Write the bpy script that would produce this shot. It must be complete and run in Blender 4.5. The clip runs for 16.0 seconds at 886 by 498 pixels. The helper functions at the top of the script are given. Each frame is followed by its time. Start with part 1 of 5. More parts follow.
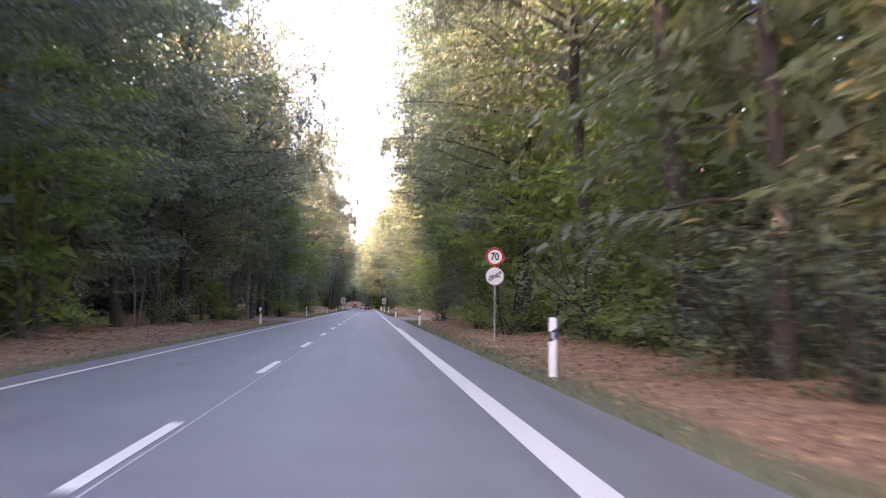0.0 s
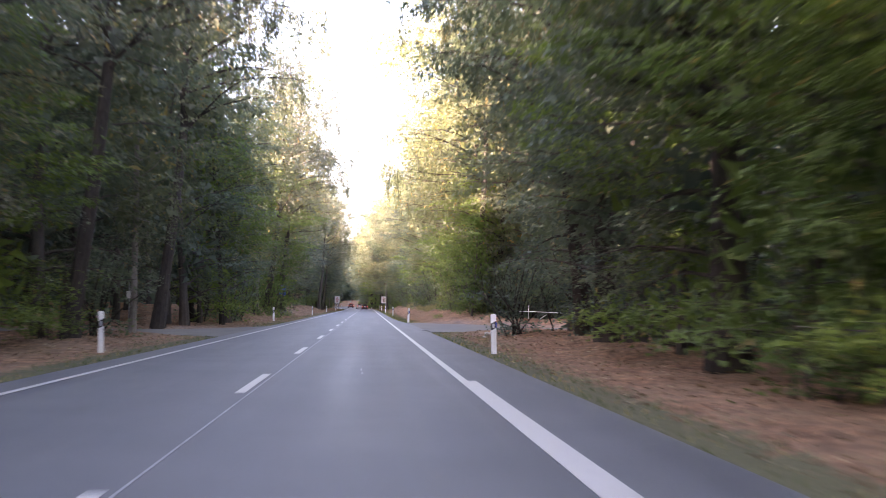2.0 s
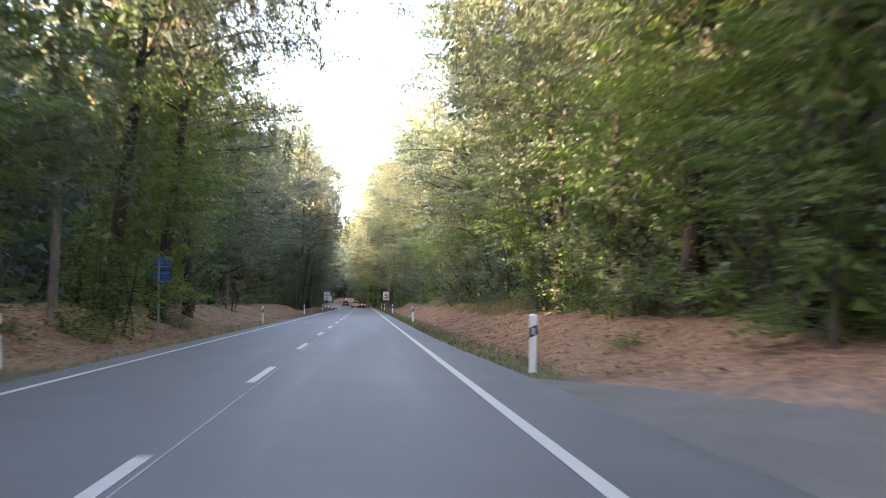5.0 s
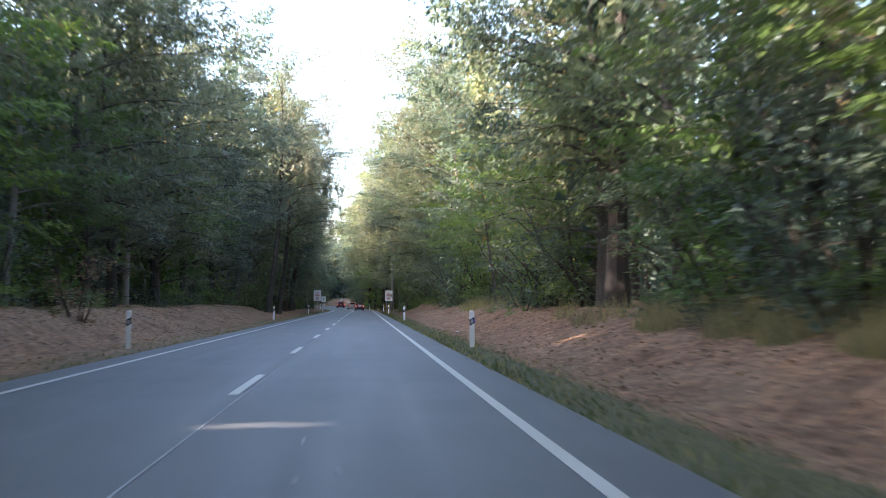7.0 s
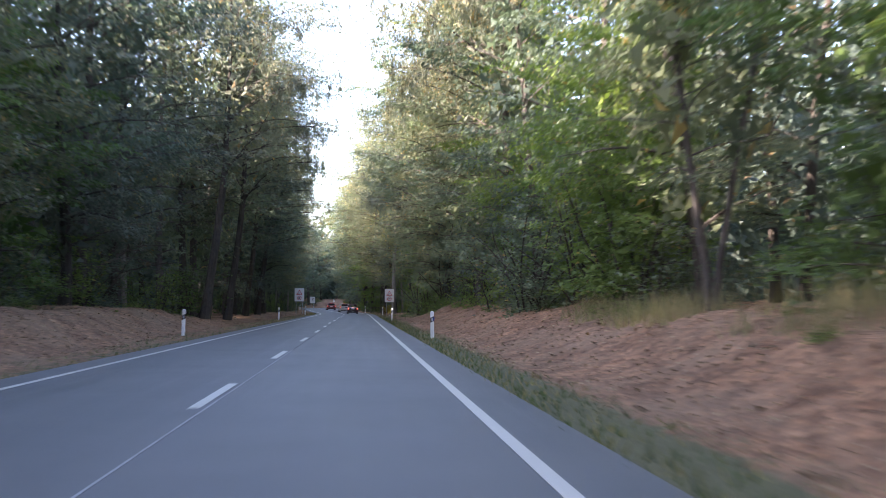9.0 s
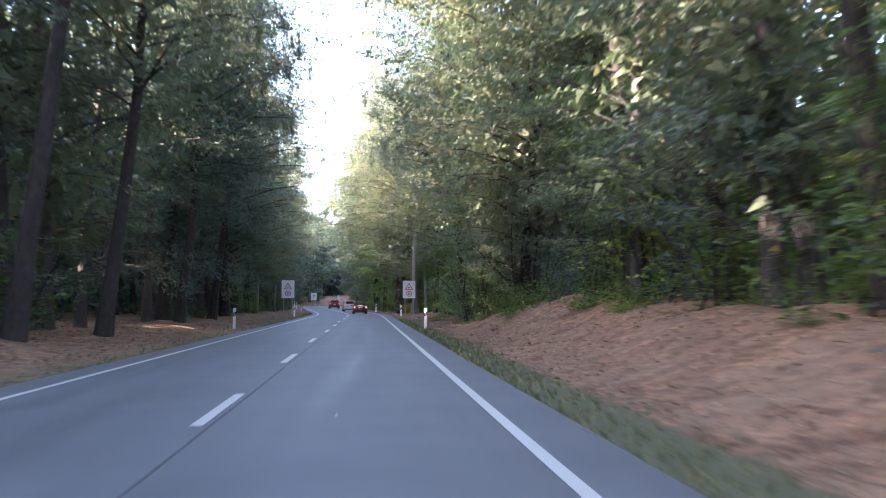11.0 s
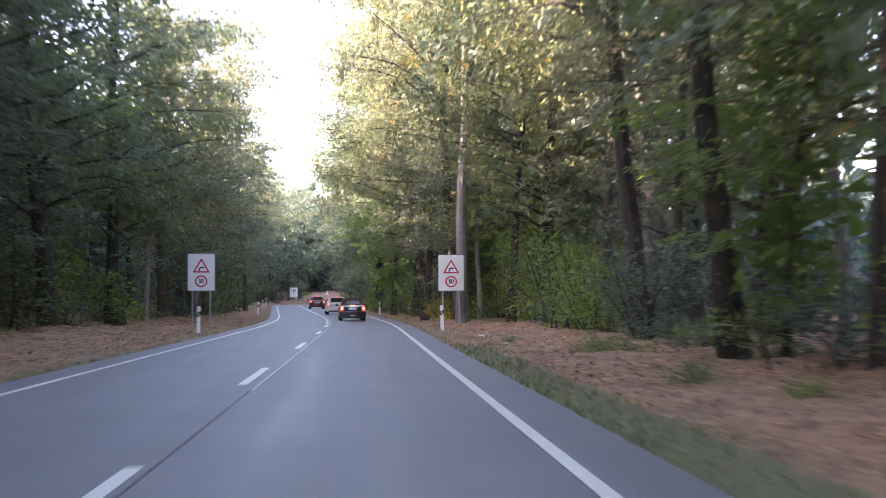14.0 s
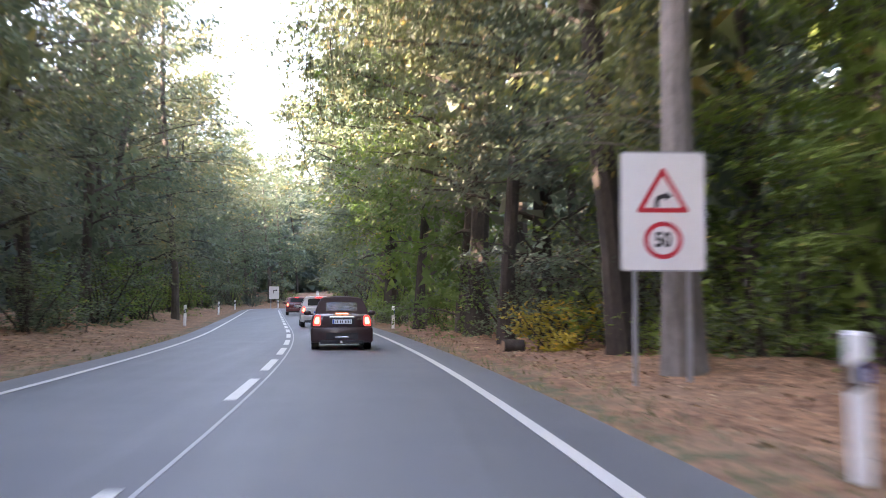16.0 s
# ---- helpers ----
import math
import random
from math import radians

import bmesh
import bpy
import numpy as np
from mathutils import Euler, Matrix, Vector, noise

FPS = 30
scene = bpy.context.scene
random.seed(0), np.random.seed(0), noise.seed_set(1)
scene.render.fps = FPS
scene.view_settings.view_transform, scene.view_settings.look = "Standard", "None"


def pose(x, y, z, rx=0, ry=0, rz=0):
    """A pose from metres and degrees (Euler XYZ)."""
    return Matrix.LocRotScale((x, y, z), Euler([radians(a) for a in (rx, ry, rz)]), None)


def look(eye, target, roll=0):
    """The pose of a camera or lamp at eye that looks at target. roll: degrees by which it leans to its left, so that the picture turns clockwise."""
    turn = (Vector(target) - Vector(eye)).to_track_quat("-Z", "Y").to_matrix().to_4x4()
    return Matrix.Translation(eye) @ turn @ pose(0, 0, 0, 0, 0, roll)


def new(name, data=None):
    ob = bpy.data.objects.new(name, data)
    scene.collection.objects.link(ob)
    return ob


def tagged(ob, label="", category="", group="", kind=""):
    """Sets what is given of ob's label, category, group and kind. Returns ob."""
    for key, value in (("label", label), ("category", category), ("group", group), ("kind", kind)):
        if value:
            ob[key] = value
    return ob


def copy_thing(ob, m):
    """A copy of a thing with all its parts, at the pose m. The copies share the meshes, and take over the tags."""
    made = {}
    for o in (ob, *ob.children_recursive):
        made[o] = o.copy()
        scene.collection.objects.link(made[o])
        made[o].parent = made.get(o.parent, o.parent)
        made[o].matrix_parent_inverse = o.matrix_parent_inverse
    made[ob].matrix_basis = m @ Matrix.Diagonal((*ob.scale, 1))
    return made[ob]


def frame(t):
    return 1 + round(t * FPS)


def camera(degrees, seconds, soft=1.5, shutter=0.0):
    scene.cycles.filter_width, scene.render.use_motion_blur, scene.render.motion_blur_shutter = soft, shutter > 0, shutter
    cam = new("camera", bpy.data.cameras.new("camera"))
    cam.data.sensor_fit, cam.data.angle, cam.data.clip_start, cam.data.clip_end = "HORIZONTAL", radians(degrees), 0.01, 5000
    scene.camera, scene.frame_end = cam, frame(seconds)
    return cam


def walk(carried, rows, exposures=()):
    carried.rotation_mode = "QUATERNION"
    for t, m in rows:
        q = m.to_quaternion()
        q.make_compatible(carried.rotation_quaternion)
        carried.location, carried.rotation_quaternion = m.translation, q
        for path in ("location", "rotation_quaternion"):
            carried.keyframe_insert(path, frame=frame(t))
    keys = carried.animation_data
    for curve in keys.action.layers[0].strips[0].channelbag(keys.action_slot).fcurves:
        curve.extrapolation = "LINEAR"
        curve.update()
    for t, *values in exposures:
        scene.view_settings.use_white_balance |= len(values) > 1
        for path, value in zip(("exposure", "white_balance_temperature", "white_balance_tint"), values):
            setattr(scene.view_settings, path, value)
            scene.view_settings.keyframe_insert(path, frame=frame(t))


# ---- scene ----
cam = camera(46.0, 16.0, soft=0.9, shutter=0.5)
PATH = [
    (0, (1.975, 0.967, 1.226), (2.113, 2.959, 1.336), 0.5),
    (0.5, (1.931, 11.159, 1.244), (2.068, 13.151, 1.352), 0.4),
    (1, (1.832, 21.147, 1.258), (1.971, 23.139, 1.366), 0.3),
    (1.5, (1.84, 31.05, 1.26), (1.981, 33.042, 1.367), 0.2),
    (2, (1.801, 40.833, 1.262), (1.945, 42.825, 1.37), 0.3),
    (2.5, (1.806, 50.642, 1.311), (1.95, 52.634, 1.418), 0.4),
    (3, (1.795, 60.38, 1.302), (1.943, 62.372, 1.408), -0.1),
    (3.5, (1.8, 70.12, 1.286), (1.949, 72.111, 1.389), -0.1),
    (4, (1.823, 79.892, 1.261), (1.971, 81.884, 1.363), -0.4),
    (6.5, (1.776, 127.897, 1.25), (1.927, 129.889, 1.354), 0.1),
    (7, (1.777, 137.398, 1.248), (1.929, 139.39, 1.353), 0.0),
    (7.5, (1.803, 146.786, 1.269), (1.956, 148.777, 1.375), 0.0),
    (8, (1.87, 156.282, 1.261), (2.025, 158.273, 1.367), 0.0),
    (8.5, (1.883, 165.56, 1.238), (2.043, 167.551, 1.346), 0.2),
    (9, (1.99, 175.01, 1.261), (2.15, 177.001, 1.37), 0.3),
    (9.5, (2.058, 184.342, 1.279), (2.218, 186.333, 1.386), -0.1),
    (12, (1.705, 230.825, 1.383), (1.844, 232.818, 1.482), 0.0),
    (12.5, (1.681, 239.988, 1.345), (1.82, 241.981, 1.443), -0.1),
    (13, (1.698, 249.172, 1.328), (1.841, 251.164, 1.427), 0.1),
    (13.5, (1.77, 258.395, 1.281), (1.916, 260.387, 1.378), -0.2),
    (14, (1.789, 267.613, 1.306), (1.941, 269.605, 1.403), -0.2),
    (14.5, (1.759, 276.755, 1.274), (1.917, 278.746, 1.373), -0.4),
    (15, (1.852, 286.003, 1.321), (2.007, 287.995, 1.416), -0.7),
    (15.5, (1.736, 295.297, 1.275), (1.892, 297.288, 1.374), -0.3),
    (16, (1.657, 304.853, 1.256), (1.811, 306.845, 1.36), 0.1),
]
LIGHT = [(0, 3.81, 7400, 41), (2.5, 4.0, 7500, 39), (4.2, 3.91, 7850, 34), (6.3, 3.16, 6300, 17), (8.8, 3.14, 6450, 28), (9.6, 3.2, 5800, 19), (11.8, 3.98, 6400, 33), (13, 4.15, 6750, 36), (15.3, 4.22, 6850, 32), (16, 4.42, 7150, 32)]
walk(cam, [(t, look(eye, target, roll)) for t, eye, target, roll in PATH], LIGHT)

# ---- world, sun, exposure ----
SUN_EL, SUN_AZ = 22.0, -110.0          # degrees: height, and bearing from +y towards +x
world = bpy.data.worlds.new("world")
scene.world = world
world.use_nodes = True
wn = world.node_tree.nodes
sky = wn.new("ShaderNodeTexSky")
sky.sky_type = "NISHITA"
sky.sun_disc = False
sky.sun_elevation = radians(SUN_EL)
sky.sun_rotation = radians(SUN_AZ)
sky.air_density, sky.dust_density, sky.ozone_density = 1.0, 2.0, 1.0
wn["Background"].inputs["Strength"].default_value = 0.15
world.node_tree.links.new(sky.outputs["Color"], wn["Background"].inputs["Color"])
sun_way = Vector((math.sin(radians(SUN_AZ)) * math.cos(radians(SUN_EL)), math.cos(radians(SUN_AZ)) * math.cos(radians(SUN_EL)), math.sin(radians(SUN_EL))))
sun = new("sun", bpy.data.lights.new("sun", "SUN"))
sun.data.energy, sun.data.angle, sun.data.color = 5.0, radians(0.6), (1.0, 0.87, 0.70)
sun.matrix_world = look(sun_way * 100, (0, 0, 0))

# ---- the road's line: straight, a slight bend left, then a bend right ----
BEND_FROM, BEND_TO, HEADING = 312.0, 352.0, 0.085
CURVE_FROM, CURVE_R = 418.0, 75.0


def centre_line(first=-80.0, last=520.0, step=1.0):
    """Stations of the road: rows of s, x, y, heading (radians to the left of +y)."""
    rows, x, y, s = [], 0.0, first, first
    while s <= last:
        if s < BEND_FROM:
            h = 0.0
        elif s < BEND_TO:
            h = HEADING * (s - BEND_FROM) / (BEND_TO - BEND_FROM)
        elif s < CURVE_FROM:
            h = HEADING
        else:
            h = HEADING - (s - CURVE_FROM) / CURVE_R
        rows.append((s, x, y, h))
        x, y, s = x - math.sin(h) * step, y + math.cos(h) * step, s + step
    return np.array(rows)


LINE = centre_line()


def road_z(s):
    return 0.55 * np.clip((s - 335.0) / 95.0, 0, 1) ** 1.3


def on_road(s, u, z=0.0):
    """The place at station s, u metres right of the centre line, z above the road."""
    x, y, h = (np.interp(s, LINE[:, 0], LINE[:, k]) for k in (1, 2, 3))
    return Vector((float(x + u * np.cos(h)), float(y + u * np.sin(h)), float(road_z(s)) + z))


def turn_at(s):
    return math.degrees(float(np.interp(s, LINE[:, 0], LINE[:, 3])))


def stations(x, y):
    """Station and offset of many places at once."""
    x, y = np.atleast_1d(x).astype(float), np.atleast_1d(y).astype(float)
    out_s, out_u = np.empty_like(x), np.empty_like(x)
    for a in range(0, len(x), 4000):
        d = (x[a:a + 4000, None] - LINE[None, :, 1]) ** 2 + (y[a:a + 4000, None] - LINE[None, :, 2]) ** 2
        k = d.argmin(1)
        h = LINE[k, 3]
        dx, dy = x[a:a + 4000] - LINE[k, 1], y[a:a + 4000] - LINE[k, 2]
        out_u[a:a + 4000] = dx * np.cos(h) + dy * np.sin(h)
        out_s[a:a + 4000] = LINE[k, 0] - dx * np.sin(h) + dy * np.cos(h)
    return out_s, out_u


def ease(a, b, v):
    t = np.clip((v - a) / (b - a), 0, 1)
    return t * t * (3 - 2 * t)


def ripple(x, y, size, seed):
    """Smooth unevenness from a few crossed waves."""
    r = np.random.RandomState(seed)
    z = 0
    for _ in range(7):
        a, p, k = r.uniform(0, 6.28), r.uniform(0, 6.28), r.uniform(0.6, 1.7) * 6.28 / size
        z = z + np.sin((x * np.cos(a) + y * np.sin(a)) * k + p)
    return z / 3.2


EDGE_L = -3.95                        # the asphalt's edges


def edge_r(s):
    return 4.75 - 0.53 * ease(100, 140, s)


def land(s, u):
    """The ground's height beside the road."""
    right = 0.15 + 0.75 * ease(106, 124, s - 16 * ease(10.5, 13.5, u)) + 0.3 * ease(150, 195, s) + 0.3 * ease(235, 250, s) - 1.3 * ease(248, 280, s)
    left = 0.1 + 0.95 * ease(108, 126, s) - 0.8 * ease(226, 246, s) + 0.2 * ease(330, 380, s)
    end = 2.2 * ease(440, 480, s)
    bank = np.where(u > 0, right * ease(5.4, 9.6, u), (left + end) * ease(5.2, 8.6, -u))
    off = np.where(u > 0, u - edge_r(s), EDGE_L - u)
    verge = np.where(off < 0, -0.07, -0.035 + 0.05 * ease(0, 1.2, off))
    rise = 0.02 * np.clip(np.abs(u) - 10, 0, 60)
    rough = (0.06 * ripple(u, s, 6, 3) + 0.03 * ripple(u, s, 2.1, 4) + 0.02 * ripple(u, s, 1.0, 9)) * ease(0.5, 3.0, off)
    rough = rough + (0.09 * ripple(u, s, 4.2, 21) + 0.02 * ripple(u, s, 1.9, 22)) * ease(2.2, 4.6, off)
    return road_z(s) + verge + bank + rise + rough


def ground_z(x, y):
    s, u = stations(x, y)
    return float(land(s, u)[0])


# ---- materials ----
def material(name, rough=0.8, metal=0.0, spec=0.5):
    m = bpy.data.materials.new(name)
    m.use_nodes = True
    b = m.node_tree.nodes["Principled BSDF"]
    b.inputs["Roughness"].default_value = rough
    b.inputs["Metallic"].default_value = metal
    b.inputs["Specular IOR Level"].default_value = spec
    return m, m.node_tree.nodes, m.node_tree.links, b


def ramp(nodes, links, source, stops):
    r = nodes.new("ShaderNodeValToRGB")
    while len(r.color_ramp.elements) < len(stops):
        r.color_ramp.elements.new(0.5)
    for e, (p, c) in zip(r.color_ramp.elements, stops):
        e.position, e.color = p, (*c, 1)
    links.new(source, r.inputs["Fac"])
    return r


def noise_node(nodes, links, scale, detail=6, rough=0.6, coord=None):
    n = nodes.new("ShaderNodeTexNoise")
    n.inputs["Scale"].default_value, n.inputs["Detail"].default_value, n.inputs["Roughness"].default_value = scale, detail, rough
    if coord is None:
        coord = nodes.new("ShaderNodeTexCoord").outputs["Object"]
    links.new(coord, n.inputs["Vector"])
    return n


def mix(nodes, links, kind, fac, a, b):
    m = nodes.new("ShaderNodeMix")
    m.data_type, m.blend_type = "RGBA", kind
    for socket, v in ((m.inputs[0], fac), (m.inputs[6], a), (m.inputs[7], b)):
        if isinstance(v, (int, float)):
            socket.default_value = v
        elif isinstance(v, tuple):
            socket.default_value = (*v, 1)
        else:
            links.new(v, socket)
    return m.outputs[2]


def bump(nodes, links, b, height, strength, distance):
    n = nodes.new("ShaderNodeBump")
    n.inputs["Strength"].default_value, n.inputs["Distance"].default_value = strength, distance
    links.new(height, n.inputs["Height"])
    links.new(n.outputs["Normal"], b.inputs["Normal"])


def plain(name, colour, rough=0.6, metal=0.0, vary=0.15, scale=6.0, relief=0.0, spec=0.5):
    """A surface of one colour with slight blotches and grain."""
    m, n, l, b = material(name, rough, metal, spec)
    big, fine = noise_node(n, l, scale), noise_node(n, l, scale * 9)
    both = mix(n, l, "MIX", 0.4, big.outputs["Fac"], fine.outputs["Fac"])
    r = ramp(n, l, both, [(0.3, tuple(c * (1 - vary) for c in colour)), (0.7, tuple(min(1, c * (1 + vary)) for c in colour))])
    l.new(r.outputs["Color"], b.inputs["Base Color"])
    if relief:
        bump(n, l, b, fine.outputs["Fac"], 0.5, relief)
    return m


def asphalt_material():
    m, n, l, b = material("asphalt", 0.62, spec=0.5)
    co = n.new("ShaderNodeTexCoord").outputs["Object"]
    grain, patch = noise_node(n, l, 160, 3, 0.7, co), noise_node(n, l, 0.5, 5, 0.6, co)
    stretch = n.new("ShaderNodeMapping")
    stretch.inputs["Scale"].default_value = (1.1, 0.035, 1)
    l.new(co, stretch.inputs["Vector"])
    tracks = noise_node(n, l, 1.6, 3, 0.5, stretch.outputs["Vector"])
    base = ramp(n, l, patch.outputs["Fac"], [(0.3, (0.098, 0.102, 0.104)), (0.7, (0.122, 0.126, 0.127))])
    lane = ramp(n, l, tracks.outputs["Fac"], [(0.35, (0.86, 0.86, 0.87)), (0.65, (1.1, 1.1, 1.1))])
    speck = ramp(n, l, grain.outputs["Fac"], [(0.3, (0.72, 0.72, 0.73)), (0.55, (1, 1, 1)), (0.75, (1.35, 1.33, 1.3))])
    c = mix(n, l, "MULTIPLY", 1.0, base.outputs["Color"], lane.outputs["Color"])
    c = mix(n, l, "MULTIPLY", 1.0, c, speck.outputs["Color"])
    l.new(c, b.inputs["Base Color"])
    rr = ramp(n, l, tracks.outputs["Fac"], [(0.3, (0.55, 0.55, 0.55)), (0.7, (0.7, 0.7, 0.7))])
    l.new(rr.outputs["Color"], b.inputs["Roughness"])
    bump(n, l, b, grain.outputs["Fac"], 0.35, 0.006)
    return m


def paint_material():
    m, n, l, b = material("road_paint", 0.6)
    wear, grain = noise_node(n, l, 7, 8, 0.75), noise_node(n, l, 120, 3)
    f = mix(n, l, "MIX", 0.45, wear.outputs["Fac"], grain.outputs["Fac"])
    r = ramp(n, l, f, [(0.3, (0.25, 0.245, 0.23)), (0.42, (0.47, 0.46, 0.415)), (0.7, (0.575, 0.56, 0.505))])
    l.new(r.outputs["Color"], b.inputs["Base Color"])
    bump(n, l, b, grain.outputs["Fac"], 0.3, 0.004)
    return m


def ground_material():
    """Leaf litter and dry soil, with a grassy strip along the asphalt and bare gravel where the tracks join."""
    m, n, l, b = material("forest_ground", 0.95, spec=0.15)
    co = n.new("ShaderNodeTexCoord").outputs["Object"]
    leaf = n.new("ShaderNodeTexVoronoi")
    leaf.inputs["Scale"].default_value = 9.0
    l.new(co, leaf.inputs["Vector"])
    big, mid, fine = noise_node(n, l, 0.35, 5, 0.6, co), noise_node(n, l, 2.4, 7, 0.7, co), noise_node(n, l, 30, 5, 0.7, co)
    soil = ramp(n, l, mid.outputs["Fac"], [(0.3, (0.155, 0.091, 0.057)), (0.5, (0.232, 0.144, 0.092)), (0.72, (0.34, 0.23, 0.153))])
    dry = ramp(n, l, leaf.outputs["Color"], [(0.1, (0.42, 0.36, 0.33)), (0.5, (1, 0.93, 0.87)), (0.9, (1.75, 1.5, 1.3))])
    c = mix(n, l, "MULTIPLY", 0.75, soil.outputs["Color"], dry.outputs["Color"])
    blotch = ramp(n, l, noise_node(n, l, 0.9, 8, 0.72, co).outputs["Fac"], [(0.34, (0.66, 0.62, 0.6)), (0.5, (1, 1, 1)), (0.66, (1.25, 1.2, 1.15))])
    c = mix(n, l, "MULTIPLY", 1.0, c, blotch.outputs["Color"])
    straw = ramp(n, l, big.outputs["Fac"], [(0.45, (0, 0, 0)), (0.65, (0.5, 0.5, 0.5))])
    c = mix(n, l, "MIX", straw.outputs["Color"], c, (0.27, 0.19, 0.126))
    att = n.new("ShaderNodeAttribute")
    att.attribute_name = "cover"
    part_of = n.new("ShaderNodeSeparateColor")
    l.new(att.outputs["Color"], part_of.inputs["Color"])
    wob = n.new("ShaderNodeMath")
    wob.operation = "MULTIPLY_ADD"
    l.new(mid.outputs["Fac"], wob.inputs[0])
    wob.inputs[1].default_value = 1.3
    l.new(part_of.outputs[0], wob.inputs[2])
    green = ramp(n, l, wob.outputs[0], [(0.0, (0, 0, 0)), (1.0, (1, 1, 1))])
    green.color_ramp.elements[0].position, green.color_ramp.elements[1].position = 0.85, 1.25 / 1.3
    grass = ramp(n, l, fine.outputs["Fac"], [(0.3, (0.066, 0.070, 0.037)), (0.7, (0.155, 0.148, 0.083))])
    c = mix(n, l, "MIX", green.outputs["Color"], c, grass.outputs["Color"])
    gravel = ramp(n, l, fine.outputs["Fac"], [(0.3, (0.15, 0.14, 0.13)), (0.7, (0.26, 0.245, 0.225))])
    c = mix(n, l, "MIX", part_of.outputs[1], c, gravel.outputs["Color"])
    l.new(c, b.inputs["Base Color"])
    h = mix(n, l, "MIX", 0.72, mid.outputs["Fac"], leaf.outputs["Distance"])
    bump(n, l, b, h, 0.8, 0.045)
    return m


def leaf_material(name, dark, light, warm, warmth=0.06):
    """Thin leaves: each one with its own tone; a few of them turned yellow or brown; light shines through."""
    m, n, l, b = material(name, 0.6, spec=0.28)
    g, o = n.new("ShaderNodeNewGeometry"), n.new("ShaderNodeObjectInfo")
    low, high = (tuple(p * (1 - f) + q * f for p, q in zip(dark, light)) for f in (0.38, 0.66))
    tone = ramp(n, l, g.outputs["Random Per Island"], [(0.0, low), (1 - warmth - 0.02, high), (1 - warmth, warm)])
    tree = ramp(n, l, o.outputs["Random"], [(0.0, (0.72, 0.84, 0.90)), (0.45, (1.05, 1.08, 1.06)), (0.75, (1.2, 1.24, 1.02)), (1.0, (1.42, 1.34, 1.08))])
    c = mix(n, l, "MULTIPLY", 1.0, tone.outputs["Color"], tree.outputs["Color"])
    bough = ramp(n, l, noise_node(n, l, 0.45, 3, 0.6).outputs["Fac"], [(0.3, (0.68, 0.74, 0.8)), (0.52, (1, 1, 1)), (0.72, (1.32, 1.25, 1.02))])
    c = mix(n, l, "MULTIPLY", 1.0, c, bough.outputs["Color"])
    l.new(c, b.inputs["Base Color"])
    t = n.new("ShaderNodeBsdfTranslucent")
    l.new(mix(n, l, "MULTIPLY", 1.0, c, (1.27, 1.36, 1.05)), t.inputs["Color"])
    s = n.new("ShaderNodeMixShader")
    s.inputs[0].default_value = 0.38
    l.new(b.outputs[0], s.inputs[1])
    l.new(t.outputs[0], s.inputs[2])
    l.new(s.outputs[0], n["Material Output"].inputs["Surface"])
    return m


def bark_material(name, dark, light):
    m, n, l, b = material(name, 0.9, spec=0.2)
    co = n.new("ShaderNodeTexCoord").outputs["Object"]
    mp = n.new("ShaderNodeMapping")
    mp.inputs["Scale"].default_value = (1, 1, 0.22)
    l.new(co, mp.inputs["Vector"])
    a, f = noise_node(n, l, 1.3, 6, 0.7, co), noise_node(n, l, 16, 6, 0.7, mp.outputs["Vector"])
    r = ramp(n, l, mix(n, l, "MIX", 0.55, a.outputs["Fac"], f.outputs["Fac"]), [(0.32, dark), (0.66, light)])
    l.new(r.outputs["Color"], b.inputs["Base Color"])
    bump(n, l, b, f.outputs["Fac"], 0.7, 0.03)
    return m


def lamp_material(name, colour, strength):
    m, n, l, b = material(name, 0.3)
    b.inputs["Base Color"].default_value = (*colour, 1)
    b.inputs["Emission Color"].default_value = (*colour, 1)
    b.inputs["Emission Strength"].default_value = strength
    return m


ASPHALT, PAINT, GROUND = asphalt_material(), paint_material(), ground_material()
LEAF_BEECH = leaf_material("beech_leaves", (0.071, 0.098, 0.074), (0.156, 0.185, 0.129), (0.25, 0.18, 0.08), 0.015)
LEAF_OAK = leaf_material("oak_leaves", (0.081, 0.093, 0.075), (0.177, 0.181, 0.132), (0.27, 0.18, 0.08), 0.02)
LEAF_BIRCH = leaf_material("birch_leaves", (0.085, 0.103, 0.063), (0.182, 0.190, 0.105), (0.32, 0.23, 0.09), 0.04)
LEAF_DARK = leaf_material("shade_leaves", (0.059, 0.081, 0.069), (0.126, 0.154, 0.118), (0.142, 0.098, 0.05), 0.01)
LEAF_SHRUB = leaf_material("shrub_leaves", (0.065, 0.106, 0.032), (0.157, 0.218, 0.058), (0.27, 0.2, 0.08), 0.02)
LEAF_BROWN = leaf_material("withered_leaves", (0.12, 0.068, 0.045), (0.27, 0.165, 0.11), (0.36, 0.26, 0.18), 0.15)
BARK = bark_material("grey_bark", (0.045, 0.04, 0.035), (0.14, 0.125, 0.11))
BARK_DARK = bark_material("dark_bark", (0.022, 0.02, 0.018), (0.085, 0.072, 0.06))
BARK_PALE = bark_material("pale_beech_bark", (0.09, 0.083, 0.075), (0.27, 0.25, 0.225))
BARK_WHITE = bark_material("white_birch_bark", (0.2, 0.19, 0.175), (0.62, 0.6, 0.56))
BARK_BIRCH = bark_material("birch_bark", (0.10, 0.092, 0.08), (0.34, 0.315, 0.28))
WHITE_PLASTIC = plain("white_plastic", (0.82, 0.82, 0.80), 0.45, vary=0.1, scale=5)
BLACK_PLASTIC = plain("black_plastic", (0.02, 0.02, 0.022), 0.5)
BLUE_REFLECTOR = plain("blue_reflector", (0.02, 0.07, 0.42), 0.25)
